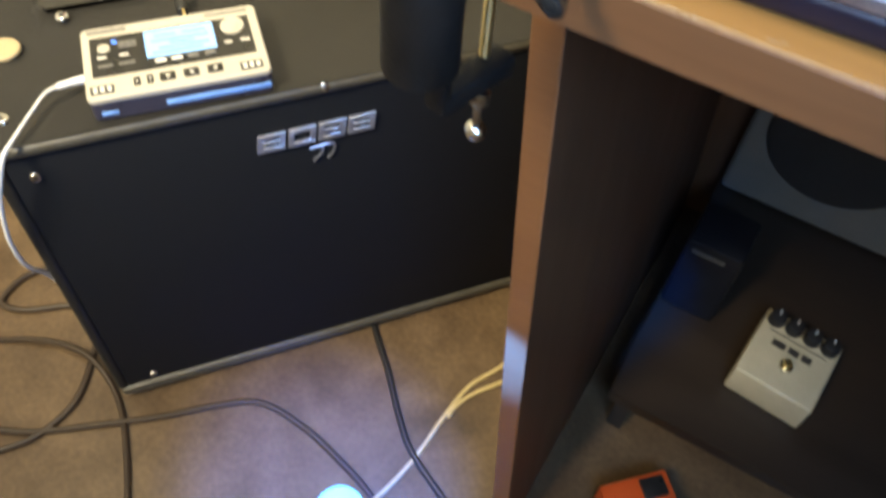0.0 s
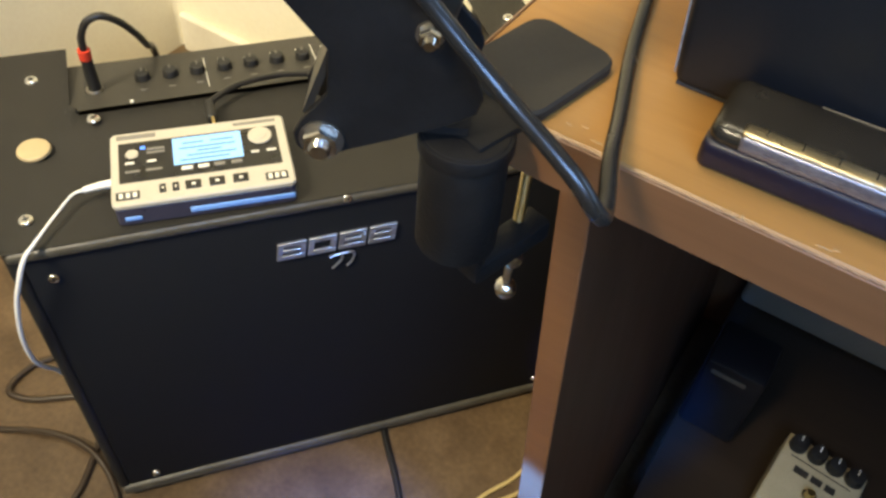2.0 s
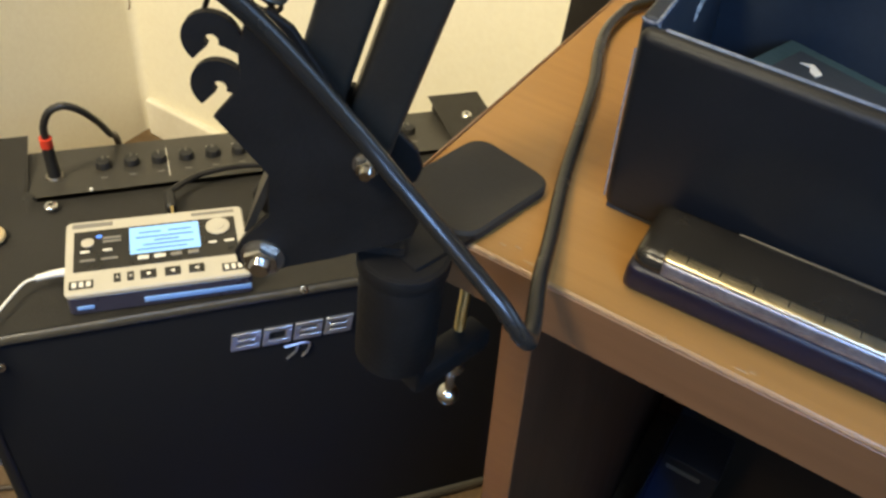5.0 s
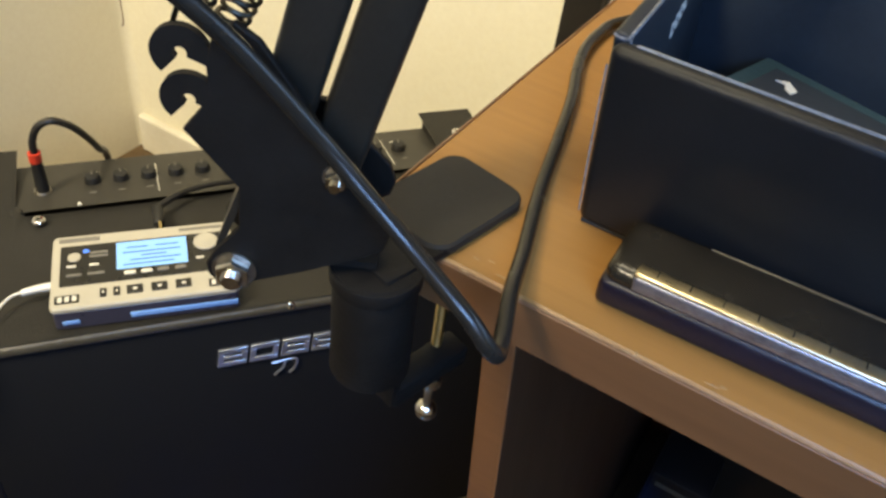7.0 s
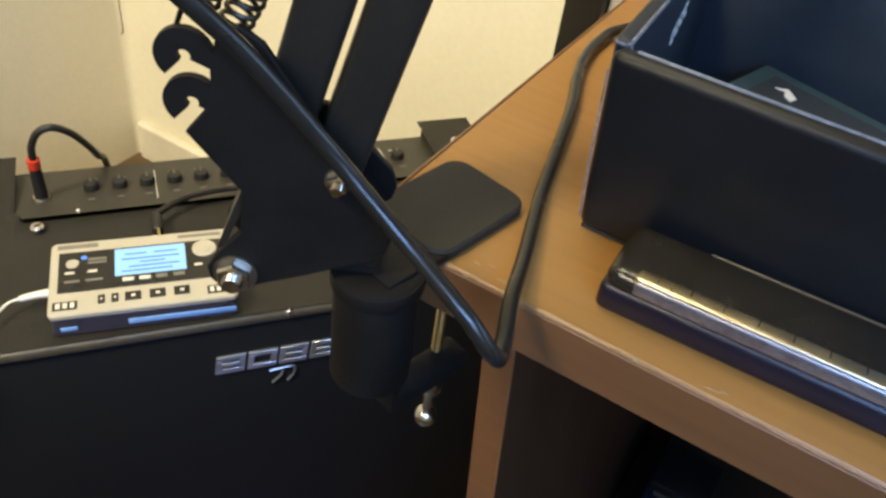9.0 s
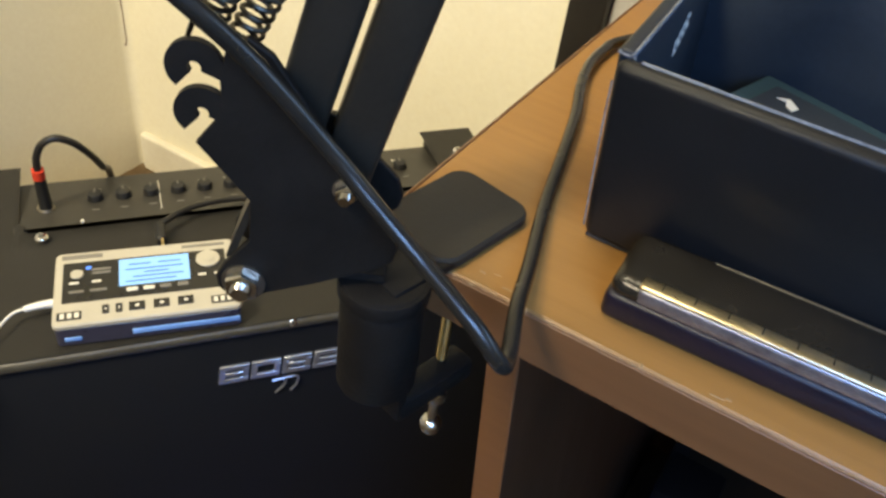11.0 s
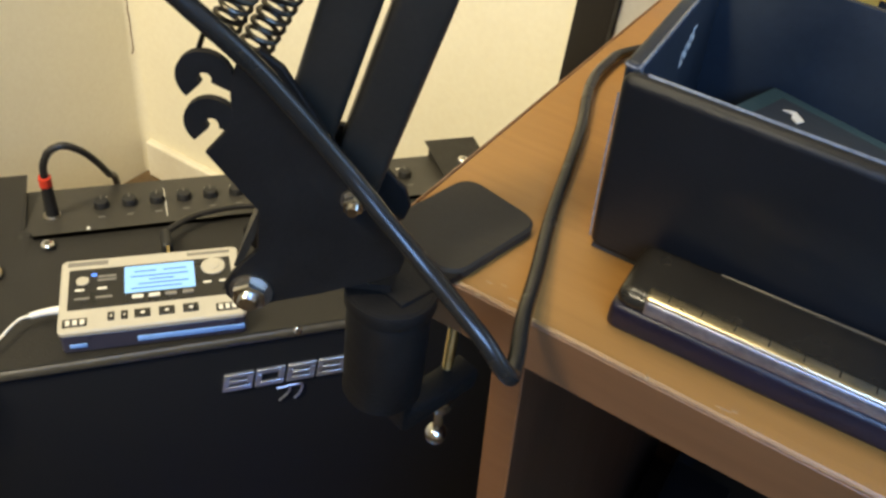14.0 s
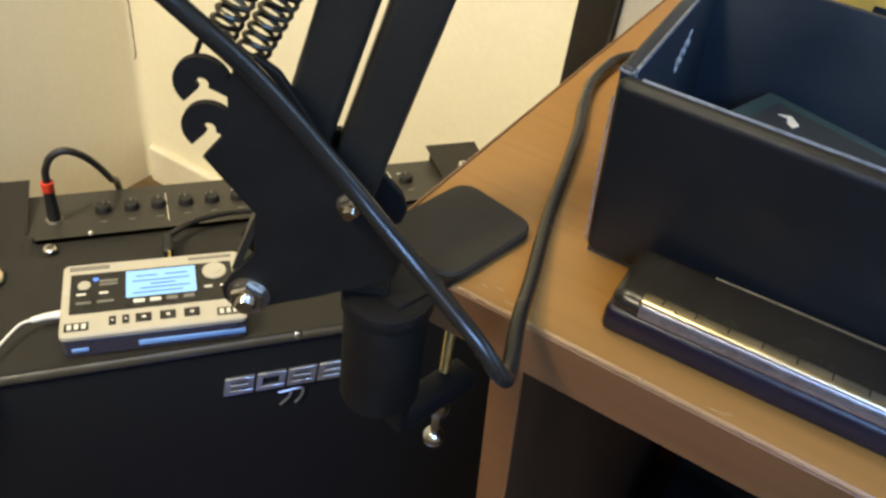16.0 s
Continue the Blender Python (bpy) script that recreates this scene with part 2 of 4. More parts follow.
def mesh_from(name, bm, material, smooth=True):
    bmesh.ops.recalc_face_normals(bm, faces=bm.faces[:])
    me = bpy.data.meshes.new(name)
    bm.to_mesh(me)
    bm.free()
    for mat in material if isinstance(material, (list, tuple)) else [material]:
        me.materials.append(mat)
    if smooth:
        for p in me.polygons:
            p.use_smooth = True
        me.set_sharp_from_angle(angle=radians(35))
    return me


def part(name, bm, material, parent=None, label="", smooth=True):
    """Links a bmesh as one mesh object, under a thing or a part, in the parent's own space."""
    ob = new(name, mesh_from(name, bm, material, smooth))
    if parent is not None:
        ob.parent = parent
    if label:
        tagged(ob, label)
    return ob


def box(bm, x0, x1, y0, y1, z0, z1, bevel=0.0, seg=2):
    r = bmesh.ops.create_cube(bm, size=1)
    vs = r["verts"]
    for p in vs:
        p.co = Vector((x0 if p.co.x < 0 else x1, y0 if p.co.y < 0 else y1, z0 if p.co.z < 0 else z1))
    if bevel:
        es = list({e for p in vs for e in p.link_edges})
        bmesh.ops.bevel(bm, geom=es, offset=bevel, segments=seg, affect="EDGES", profile=0.5)
    return bm


def boxed(*a, **k):
    return box(bmesh.new(), *a, **k)


def disc(bm, centre, axis, r0, r1, depth, n=24, bevel=0.0):
    """A cylinder or cone that starts at centre and goes depth along axis."""
    axis = Vector(axis).normalized()
    m = Matrix.Translation(Vector(centre) + axis * depth / 2) @ axis.to_track_quat("Z", "Y").to_matrix().to_4x4()
    r = bmesh.ops.create_cone(bm, cap_ends=True, segments=n, radius1=r0, radius2=r1, depth=depth, matrix=m)
    if bevel:
        es = [e for e in {e for p in r["verts"] for e in p.link_edges} if len(e.link_faces) == 2 and any(len(f.verts) > 4 for f in e.link_faces)]
        bmesh.ops.bevel(bm, geom=es, offset=bevel, segments=2, affect="EDGES", profile=0.5)
    return bm


def slab(bm, outline, y0, y1, bevel=0.0):
    """An outline in x and z, thick from y0 to y1."""
    front = [bm.verts.new((x, y0, z)) for x, z in outline]
    f = bm.faces.new(front)
    r = bmesh.ops.extrude_face_region(bm, geom=[f])
    vs = [g for g in r["geom"] if isinstance(g, bmesh.types.BMVert)]
    bmesh.ops.translate(bm, verts=vs, vec=(0, y1 - y0, 0))
    if bevel:
        es = [e for e in bm.edges if abs(e.verts[0].co.y - e.verts[1].co.y) < 1e-7]
        bmesh.ops.bevel(bm, geom=es, offset=bevel, segments=1, affect="EDGES")
    return bm


def rounded(x0, x1, z0, z1, r, n=5):
    """A rectangle with round corners, as an outline."""
    pts = []
    for cx, cz, a in ((x1 - r, z0 + r, -90), (x1 - r, z1 - r, 0), (x0 + r, z1 - r, 90), (x0 + r, z0 + r, 180)):
        for k in range(n + 1):
            w = radians(a + 90 * k / n)
            pts.append((cx + r * math.cos(w), cz + r * math.sin(w)))
    return pts


def glide(points, n=10):
    """A smooth line through the points."""
    p = [Vector(q) for q in points]
    p = [2 * p[0] - p[1]] + p + [2 * p[-1] - p[-2]]
    out = []
    for i in range(1, len(p) - 2):
        for k in range(n):
            t = k / n
            a, b, c, d = p[i - 1 : i + 3]
            out.append(0.5 * (2 * b + (c - a) * t + (2 * a - 5 * b + 4 * c - d) * t * t + (3 * b - a - 3 * c + d) * t**3))
    return out + [p[-2]]


def hose(bm, points, radius, n=10, sides=10, smooth=True):
    """A round cable along a smooth line."""
    line = glide(points, n) if smooth else [Vector(q) for q in points]
    rings, side = [], None
    for i, q in enumerate(line):
        way = (line[min(i + 1, len(line) - 1)] - line[max(i - 1, 0)]).normalized()
        side = way.orthogonal().normalized() if side is None else (side - way * side.dot(way)).normalized()
        up = way.cross(side)
        r = radius(i / (len(line) - 1)) if callable(radius) else radius
        rings.append([bm.verts.new(q + r * (math.cos(w) * side + math.sin(w) * up)) for w in (2 * math.pi * k / sides for k in range(sides))])
    for a, b in zip(rings, rings[1:]):
        for k in range(sides):
            bm.faces.new((a[k], a[(k + 1) % sides], b[(k + 1) % sides], b[k]))
    bm.faces.new(rings[0][::-1])
    bm.faces.new(rings[-1])
    return bm


def cable(name, label, points, radius, material, parent=None, **k):
    ob = part(name, hose(bmesh.new(), points, radius, **k), material, parent)
    if parent is None:
        tagged(ob, label, "cable")
    return ob


# ---- the room: walls and desk share one set of axes, turned against the amplifier ----
TURN = math.degrees(math.atan2(-0.777, 0.629))
ROOM = pose(0, 0, 0, 0, 0, TURN)  # its x runs along the desk's front, its y to the wall behind the desk
S0, D0 = -0.685, 0.441  # left wall and back wall


def structure(name, bm, material, label):
    ob = part(name, bm, material, None, smooth=False)
    ob.matrix_world = ROOM
    return tagged(ob, label, "", "", "structure")


structure("floor", boxed(S0 - 0.1, 2.4, -2.2, D0 + 0.1, -0.08, 0.0), FLOOR, "worn brown mottled vinyl floor")
structure("wall_left", boxed(S0 - 0.1, S0, -2.2, D0, 0, 2.4), WALL, "cream painted plaster wall with scuffs")
structure("wall_back", boxed(S0 - 0.1, 2.4, D0, D0 + 0.1, 0, 2.4), WALL, "cream painted plaster wall behind the desk")
structure("wall_right", boxed(2.4, 2.5, -2.2, D0 + 0.1, 0, 2.4), WALL, "plain cream wall")
structure("wall_front", boxed(S0 - 0.1, 2.5, -2.3, -2.2, 0, 2.4), WALL, "plain cream wall")
structure("ceiling", boxed(S0 - 0.1, 2.5, -2.3, D0 + 0.1, 2.4, 2.5), CEIL, "plain white ceiling")
bm = boxed(S0 + 0.012, 2.4, D0 - 0.014, D0, 0, 0.070, 0.004)
structure("baseboard", bm, SKIRT, "off-white painted skirting with chipped paint")
bm = bmesh.new()
COVE = 0.014
arc = [(S0 + COVE - COVE * math.sin(radians(6 + 7.8 * k)), D0 - COVE + COVE * math.cos(radians(6 + 7.8 * k))) for k in range(11)]
arc = [(S0 + COVE, D0 - 0.0001)] + arc + [(S0 + 0.0001, D0 - COVE), (S0 - 0.004, D0 - COVE), (S0 - 0.004, D0 + 0.004), (S0 + COVE, D0 + 0.004)]
low = [bm.verts.new((x, y, 0.001)) for x, y in arc]
high = [bm.verts.new((x, y, 2.399)) for x, y in arc]
for k in range(len(arc)):
    j = (k + 1) % len(arc)
    bm.faces.new((low[k], low[j], high[j], high[k]))
bm.faces.new(high)
bmesh.ops.recalc_face_normals(bm, faces=bm.faces)
structure("trim", bm, WALL, "soft filled corner between the cream walls")
rnd = random.Random(5)
crack = [(S0 + 0.0031 + rnd.uniform(-0.0002, 0.0002), D0 - 0.0052 + rnd.uniform(-0.0006, 0.0006), 0.45 - 0.011 * k) for k in range(21)] + [(S0 + 0.0021, D0 - 0.0075, 0.225)]
structure("trim", hose(bmesh.new(), crack, lambda t: 0.0004 + 0.0007 * min(t * 1.5, 1), 60, 6), CRACK, "dark crack in the paint of the room corner")

# ---- desk ----
DESK_Z, EDGE_S, EDGE_D = 0.724, 0.2037, -0.1991
desk = thing("desk", "worn wood-laminate desk with pinkish brown edging", "desk", ROOM)
part("tabletop", boxed(EDGE_S + 0.0008, 1.60, EDGE_D + 0.0008, D0 - 0.012, DESK_Z - 0.0164, DESK_Z, 0.0006, 1), DESKWOOD, desk, "orange-brown laminate top")
part("edging", boxed(EDGE_S, 1.60, EDGE_D - 0.0006, EDGE_D + 0.0006, DESK_Z - 0.0168, DESK_Z - 0.0005, 0.0003, 1), EDGEWOOD, desk, "pinkish brown edge band with chips")
part("edging", boxed(EDGE_S - 0.0006, EDGE_S + 0.0006, EDGE_D + 0.0008, D0 - 0.012, DESK_Z - 0.0168, DESK_Z - 0.0005, 0.0003, 1), EDGEWOOD, desk)


def leaning_panel(s0, s1, d0, d1, z1, lean):
    bm = boxed(s0, s1, d0, d1, 0, z1, 0.0005, 1)
    for p in bm.verts:
        p.co.x += lean * (z1 - p.co.z)
    return bm


LEAN, PANEL_D = 0.078, -0.1034
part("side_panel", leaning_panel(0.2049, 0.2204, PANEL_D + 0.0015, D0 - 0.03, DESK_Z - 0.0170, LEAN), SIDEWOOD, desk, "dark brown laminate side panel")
part("panel_edging", leaning_panel(0.2047, 0.2206, PANEL_D - 0.0004, PANEL_D + 0.0013, DESK_Z - 0.0170, LEAN), EDGEWOOD, desk, "pinkish brown edge band")
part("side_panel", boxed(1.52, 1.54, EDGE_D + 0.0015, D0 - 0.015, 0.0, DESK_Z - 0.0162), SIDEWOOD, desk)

# Added dark sheet that covers the bright back wall behind the under-desk gap.
part("dark_backing", boxed(0.236, 1.519, D0 - 0.026, D0 - 0.016, 0.0, DESK_Z - 0.0164), SIDEWOOD, desk)


part("edge_wear", hose(bmesh.new(), [(EDGE_S, EDGE_D + 0.0002, DESK_Z - 0.0003), (0.30, EDGE_D + 0.0002, DESK_Z - 0.00035), (0.42, EDGE_D + 0.0002, DESK_Z - 0.0003), (0.8, EDGE_D + 0.0002, DESK_Z - 0.0003)], 0.00024, 20, 6), WORNEDGE, desk, "pale worn edge line")
part("edge_wear", hose(bmesh.new(), [(EDGE_S + 0.0002, EDGE_D, DESK_Z - 0.0003), (EDGE_S + 0.0002, -0.05, DESK_Z - 0.00035), (EDGE_S + 0.0002, 0.15, DESK_Z - 0.0003), (EDGE_S + 0.0002, D0 - 0.013, DESK_Z - 0.0003)], 0.00024, 20, 6), WORNEDGE, desk)


def crumb(seed, at, size):
    """A small irregular chip or scuff."""
    rnd = random.Random(seed)
    bm = bmesh.new()
    bmesh.ops.create_icosphere(bm, subdivisions=1, radius=1)
    for p in bm.verts:
        p.co = Vector((p.co.x * size[0], p.co.y * size[1], p.co.z * size[2])) * rnd.uniform(0.6, 1.25) + Vector(at)
    return bm


for k, (sx, sy, a, b) in enumerate(((0.2862, -0.1989, 0.0016, 0.0005), (0.2890, -0.1978, 0.0006, 0.0012), (0.2640, -0.1992, 0.0009, 0.0004), (0.3080, -0.1960, 0.0022, 0.0004), (0.3110, -0.1950, 0.0012, 0.0005), (0.2400, -0.1992, 0.0010, 0.0004), (0.2490, -0.1950, 0.0026, 0.0005), (0.2440, -0.1915, 0.0018, 0.0003), (0.2400, -0.1930, 0.0012, 0.0004), (0.3420, -0.1991, 0.0014, 0.0004))):
    part("scuff", crumb(k, (sx, sy, DESK_Z), (a, b, 0.00035)), SCUFF, desk, "pale chipped laminate")

# ---- guitar amplifier ----
amp = thing("guitar_amplifier", "black tolex guitar combo amplifier with cloth grille", "amplifier")
AX, AY, AZ0, AZ1 = 0.244, 0.236, 0.012, 0.398
bm = bmesh.new()
box(bm, -AX, AX, 0.010, AY, AZ0, AZ0 + 0.016, 0.004)
box(bm, -AX, -AX + 0.016, 0.010, AY, AZ0 + 0.012, AZ1 - 0.012, 0.004)
box(bm, AX - 0.016, AX, 0.010, AY, AZ0 + 0.012, AZ1 - 0.012, 0.004)
box(bm, -AX + 0.012, AX - 0.012, AY - 0.014, AY - 0.002, AZ0 + 0.004, AZ1 - 0.045)
part("cabinet", bm, TOLEX, amp)
PY = 0.149  # where the sunken control panel begins
plan = [(-AX, 0.003), (AX, 0.003), (AX, AY), (0.197, AY)]
plan += [(0.185 + 0.012 * math.cos(radians(a)), PY + 0.012 + 0.012 * math.sin(radians(a))) for a in range(0, -91, -15)]
plan += [(-0.185 + 0.012 * math.cos(radians(a)), PY + 0.012 + 0.012 * math.sin(radians(a))) for a in range(-90, -181, -15)]
plan += [(-0.197, AY), (-AX, AY)]
bm = slab(bmesh.new(), plan, -AZ1, -AZ1 + 0.018)
for p in bm.verts:
    p.co = Vector((p.co.x, p.co.z, -p.co.y))
bmesh.ops.bevel(bm, geom=[e for e in bm.edges if min(q.co.z for q in e.verts) > AZ1 - 0.001], offset=0.0045, segments=3, affect="EDGES", profile=0.5)
part("top_panel", bm, TOLEX, amp, "black tolex top with rounded edges")
part("grille", boxed(-AX + 0.010, AX - 0.010, 0.0, 0.010, AZ0 + 0.010, AZ1 - 0.008, 0.003), GRILLE, amp, "black woven grille cloth with bluish light in its tint")
part("top_rail", boxed(-AX + 0.002, AX - 0.002, -0.003, 0.008, AZ1 - 0.0115, AZ1 - 0.0015, 0.0040, 4), RAIL, amp, "dark rounded trim rail")
part("bottom_rail", boxed(-AX + 0.002, AX - 0.002, -0.004, 0.009, AZ0 - 0.002, AZ0 + 0.0115, 0.0045, 4), RAIL, amp, "dark rounded trim rail")
for side in (-1, 1):
    x0, x1 = sorted((side * (AX - 0.011), side * AX))
    part("side_rail", boxed(x0, x1, -0.001, 0.012, AZ0 + 0.008, AZ1 - 0.008, 0.004, 3), RUBBER, amp)
for x in (-0.2, 0.2):
    for y in (0.03, 0.20):
        part("foot", disc(bmesh.new(), (x, y, 0), (0, 0, 1), 0.014, 0.016, 0.0125, 20, 0.002), RUBBER, amp)


def panel_z(y):
    return AZ1 - 0.0018 - 0.15 * (y - PY)


bm = boxed(-0.1965, 0.1965, PY + 0.0003, AY - 0.003, AZ1 - 0.034, AZ1 - 0.006)
for p in bm.verts:
    if p.co.z > AZ1 - 0.02:
        p.co.z = panel_z(p.co.y)
panel = part("control_panel", bm, PANEL, amp, "sunken dark control panel")


def screw(parent, at, axis, r=0.0055):
    s = part("screw", disc(bmesh.new(), at, axis, r, r * 0.75, 0.0022, 20, 0.0005), CHROME, parent, "domed chrome screw in a cup washer")
    a = Vector(axis).normalized()
    m = a.to_track_quat("Z", "Y").to_matrix().to_4x4()
    bm = bmesh.new()
    for w in (0, 90):
        b2 = boxed(-r * 0.4, r * 0.4, -r * 0.09, r * 0.09, 0, 0.0004)
        b2.transform(Matrix.Translation(Vector(at) + a * 0.0021) @ m @ Matrix.Rotation(radians(w + 20), 4, "Z"))
        me = bpy.data.meshes.new("tmp")
        b2.to_mesh(me)
        b2.free()
        bm.from_mesh(me)
        bpy.data.meshes.remove(me)
    part("slot", bm, RUBBER, s)
    return s


for x, z in ((-0.2165, 0.3635), (-0.2045, 0.0365), (0.226, 0.366), (0.226, 0.036)):
    screw(amp, (x, 0.0, z), (0, -1, 0.1), 0.0048)
screw(amp, (0.009, -0.0015, 0.3935), (0, -1, 0.5), 0.0042)
for x, y in ((-0.174, 0.136), (-0.226, 0.030), (-0.222, 0.200), (0.174, 0.136), (0.222, 0.200)):
    screw(amp, (x, y, AZ1 - 0.0003), (0, 0, 1), 0.0062)
part("cap", disc(bmesh.new(), (-0.220, 0.107, AZ1 - 0.0004), (0, 0, 1), 0.0135, 0.0125, 0.003, 36, 0.0008), CREAM, amp, "round beige cap")

# Knobs, sockets and printed marks of the control panel
for k in range(13):
    x, y = -0.131 + 0.0240 * k, 0.193
    z = panel_z(y)
    knob = part("knob", disc(bmesh.new(), (x, y, z - 0.002), (0, 0, 1), 0.0074, 0.0062, 0.0095, 20, 0.0010), RUBBER, amp)
    part("pointer", boxed(x - 0.0005, x + 0.0005, y + 0.001, y + 0.0055, z + 0.0073, z + 0.0079), GREYPRINT, knob)
    z = panel_z(0.209)
    part("mark", boxed(x - 0.0045, x + 0.0045, 0.2083, 0.2097, z - 0.001, z + 0.0004), PRINT, panel, smooth=False)
    z = panel_z(0.173)
    part("mark", boxed(x - 0.003, x + 0.003, 0.1725, 0.1735, z - 0.001, z + 0.0004), GREYPRINT, panel, smooth=False)
for x in (-0.088, 0.012, 0.132):
    bm = boxed(x + 0.0116, x + 0.0123, 0.163, 0.216, 0, 0.001)
    for p in bm.verts:
        p.co.z += panel_z(p.co.y) - 0.0006
    part("divider", bm, PRINT, panel, smooth=False)
part("socket", disc(bmesh.new(), (-0.172, 0.184, panel_z(0.184) - 0.002), (0, 0, 1), 0.0080, 0.0070, 0.005, 24, 0.001), DULLSTEEL, amp, "steel jack socket nut")
part("indicator", disc(bmesh.new(), (-0.142, 0.154, panel_z(0.154) - 0.001), (0, 0, 1), 0.0018, 0.0015, 0.003, 12), PRINT, amp)

# Badge: four slanted blocks with a slot each, and a small hooked mark below
bm = bmesh.new()


def frame_block(bm, x, z, w, h, gap):
    t = h * 0.24
    for a, b, c, d in ((x, x + w, z, z + t), (x, x + w, z + h - t, z + h), (x, x + t, z + t, z + h - t), (x + w - t, x + w, z + t, z + h - t)):
        box(bm, a, b, -0.0022, 0.0004, c, d, 0.0003, 1)
    if gap:
        box(bm, x + t, x + w - t, -0.0022, 0.0004, z + h / 2 - t * 0.4, z + h / 2 + t * 0.4, 0.0003, 1)


for k in range(4):
    frame_block(bm, -0.052 + k * 0.0257, 0.3345, 0.0235, 0.0195, k != 1)
for p in bm.verts:
    p.co.x += (p.co.z - 0.334) * 0.12
part("badge", bm, BADGE, amp, "raised silver maker's badge of four blocks")
bm = hose(bmesh.new(), [(-0.008, -0.001, 0.327), (0.012, -0.001, 0.328), (0.012, -0.001, 0.318), (0.007, -0.001, 0.311)], 0.0011, 6, 6)
hose(bm, [(0.003, -0.001, 0.329), (0.002, -0.001, 0.320), (-0.006, -0.001, 0.311)], 0.0011, 6, 6)
part("badge_mark", bm, BADGE, amp)

# ---- pocket recorder on the amplifier ----
RW, RD, RH = 0.1335, 0.0800, 0.0215
rec = thing("pocket_recorder", "silver and black pocket digital recorder with lit screen", "recorder", pose(-0.1625, 0.0055, AZ1 + 0.0006, 0, 0, -2.5))


def rec_part(name, u0, u1, v0, v1, z0, z1, mat, parent, label="", r=0.001, bevel=0.0003):
    """A raised piece of the recorder's face; u runs right, v towards its front edge, both 0 to 1."""
    bm = bmesh.new()
    slab(bm, rounded(u0 * RW, u1 * RW, (1 - v1) * RD, (1 - v0) * RD, r), -z1, -z0, bevel)
    for p in bm.verts:
        p.co = Vector((p.co.x, p.co.z, -p.co.y))
    return part(name, bm, mat, parent, label)


rec_part("body", 0.006, 0.994, 0.008, 0.992, 0.0, RH - 0.005, NAVYSIDE, rec, "dark navy plastic body", 0.004, 0.0008)
shell = rec_part("shell", 0, 1, 0, 1, RH - 0.0052, RH, SILVER, rec, "silver plastic top shell", 0.0045, 0.0012)
face = rec_part("faceplate", 0.045, 0.945, 0.16, 0.715, RH - 0.0004, RH + 0.0004, FACE, rec, "gloss black faceplate", 0.001, 0.0001)
screen = rec_part("screen", 0.345, 0.735, 0.185, 0.56, RH + 0.0003, RH + 0.0008, LCD, rec, "lit pale blue screen", 0.0006, 0.0001)
for v0, u0, u1 in ((0.26, 0.40, 0.52), (0.26, 0.56, 0.69), (0.33, 0.38, 0.70), (0.385, 0.48, 0.62), (0.44, 0.42, 0.70), (0.50, 0.38, 0.66)):
    rec_part("line", u0, u1, v0, v0 + 0.022, RH + 0.0007, RH + 0.0010, LCDINK, screen, "", 0.0002, 0.00005)
dial = rec_part("dial", 0.775, 0.915, 0.18, 0.42, RH + 0.0003, RH + 0.0022, SILVER, rec, "round silver dial", 0.0091, 0.0006)
rec_part("dial_centre", 0.81, 0.88, 0.24, 0.36, RH + 0.002, RH + 0.0028, SILVER, dial, "", 0.0045, 0.0003)
rec_part("button", 0.085, 0.155, 0.275, 0.395, RH + 0.0003, RH + 0.0016, SILVER, rec, "", 0.0042, 0.0004)
rec_part("indicator", 0.165, 0.195, 0.235, 0.275, RH + 0.0003, RH + 0.0009, BLUELED, rec, "lit blue indicator", 0.0012, 0.0001)
for u0, v0, w in ((0.20, 0.27, 0.10), (0.20, 0.32, 0.10), (0.08, 0.44, 0.05), (0.20, 0.44, 0.05), (0.08, 0.56, 0.08), (0.19, 0.56, 0.09), (0.78, 0.50, 0.045), (0.87, 0.50, 0.055)):
    rec_part("mark", u0, u0 + w, v0, v0 + 0.028, RH + 0.0003, RH + 0.0008, GREYPRINT if w > 0.075 else PRINT, face, "", 0.0004, 0.0001)
for u0 in (0.385, 0.475, 0.565, 0.66):
    rec_part("button", u0, u0 + 0.062, 0.60, 0.645, RH + 0.0003, RH + 0.0014, PRINT if u0 < 0.5 else GREYPRINT, rec, "", 0.0008, 0.0002)
for u0, w in ((0.255, 0.036), (0.325, 0.036), (0.395, 0.085), (0.525, 0.085), (0.655, 0.085)):
    key = rec_part("button", u0, u0 + w, 0.79, 0.90, RH - 0.0004, RH + 0.0008, FACE, rec, "black key", 0.0006, 0.0002)
    rec_part("mark", u0 + w * 0.4, u0 + w * 0.65, 0.83, 0.86, RH + 0.0007, RH + 0.0010, PRINT, key, "", 0.0003, 0.00005)
for u0 in (0.025, 0.835):
    meter = rec_part("meter", u0, u0 + 0.125, 0.83, 0.935, RH - 0.0004, RH + 0.0004, FACE, rec, "black window with three cells", 0.0005, 0.0001)
    for k in range(3):
        rec_part("cell", u0 + 0.015 + 0.037 * k, u0 + 0.038 + 0.037 * k, 0.85, 0.915, RH + 0.0003, RH + 0.0007, PRINT, meter, "", 0.0003, 0.00005)
rec_part("maker_mark", 0.035, 0.255, 0.045, 0.105, RH - 0.0002, RH + 0.0003, GREYPRINT, rec, "grey printed bar", 0.0005, 0.00005)
rec_part("model_mark", 0.70, 0.95, 0.055, 0.095, RH - 0.0002, RH + 0.0003, GREYPRINT, rec, "", 0.0005, 0.00005)
# The front side's bluish reflection, modelled as two coloured strips.
part("front_reflection", boxed(0.40 * RW, 0.985 * RW, -0.0002, 0.0014, 0.0048, 0.0098, 0.0006), BLUEGLINT, rec, "blue reflection on the front side, built as a strip")
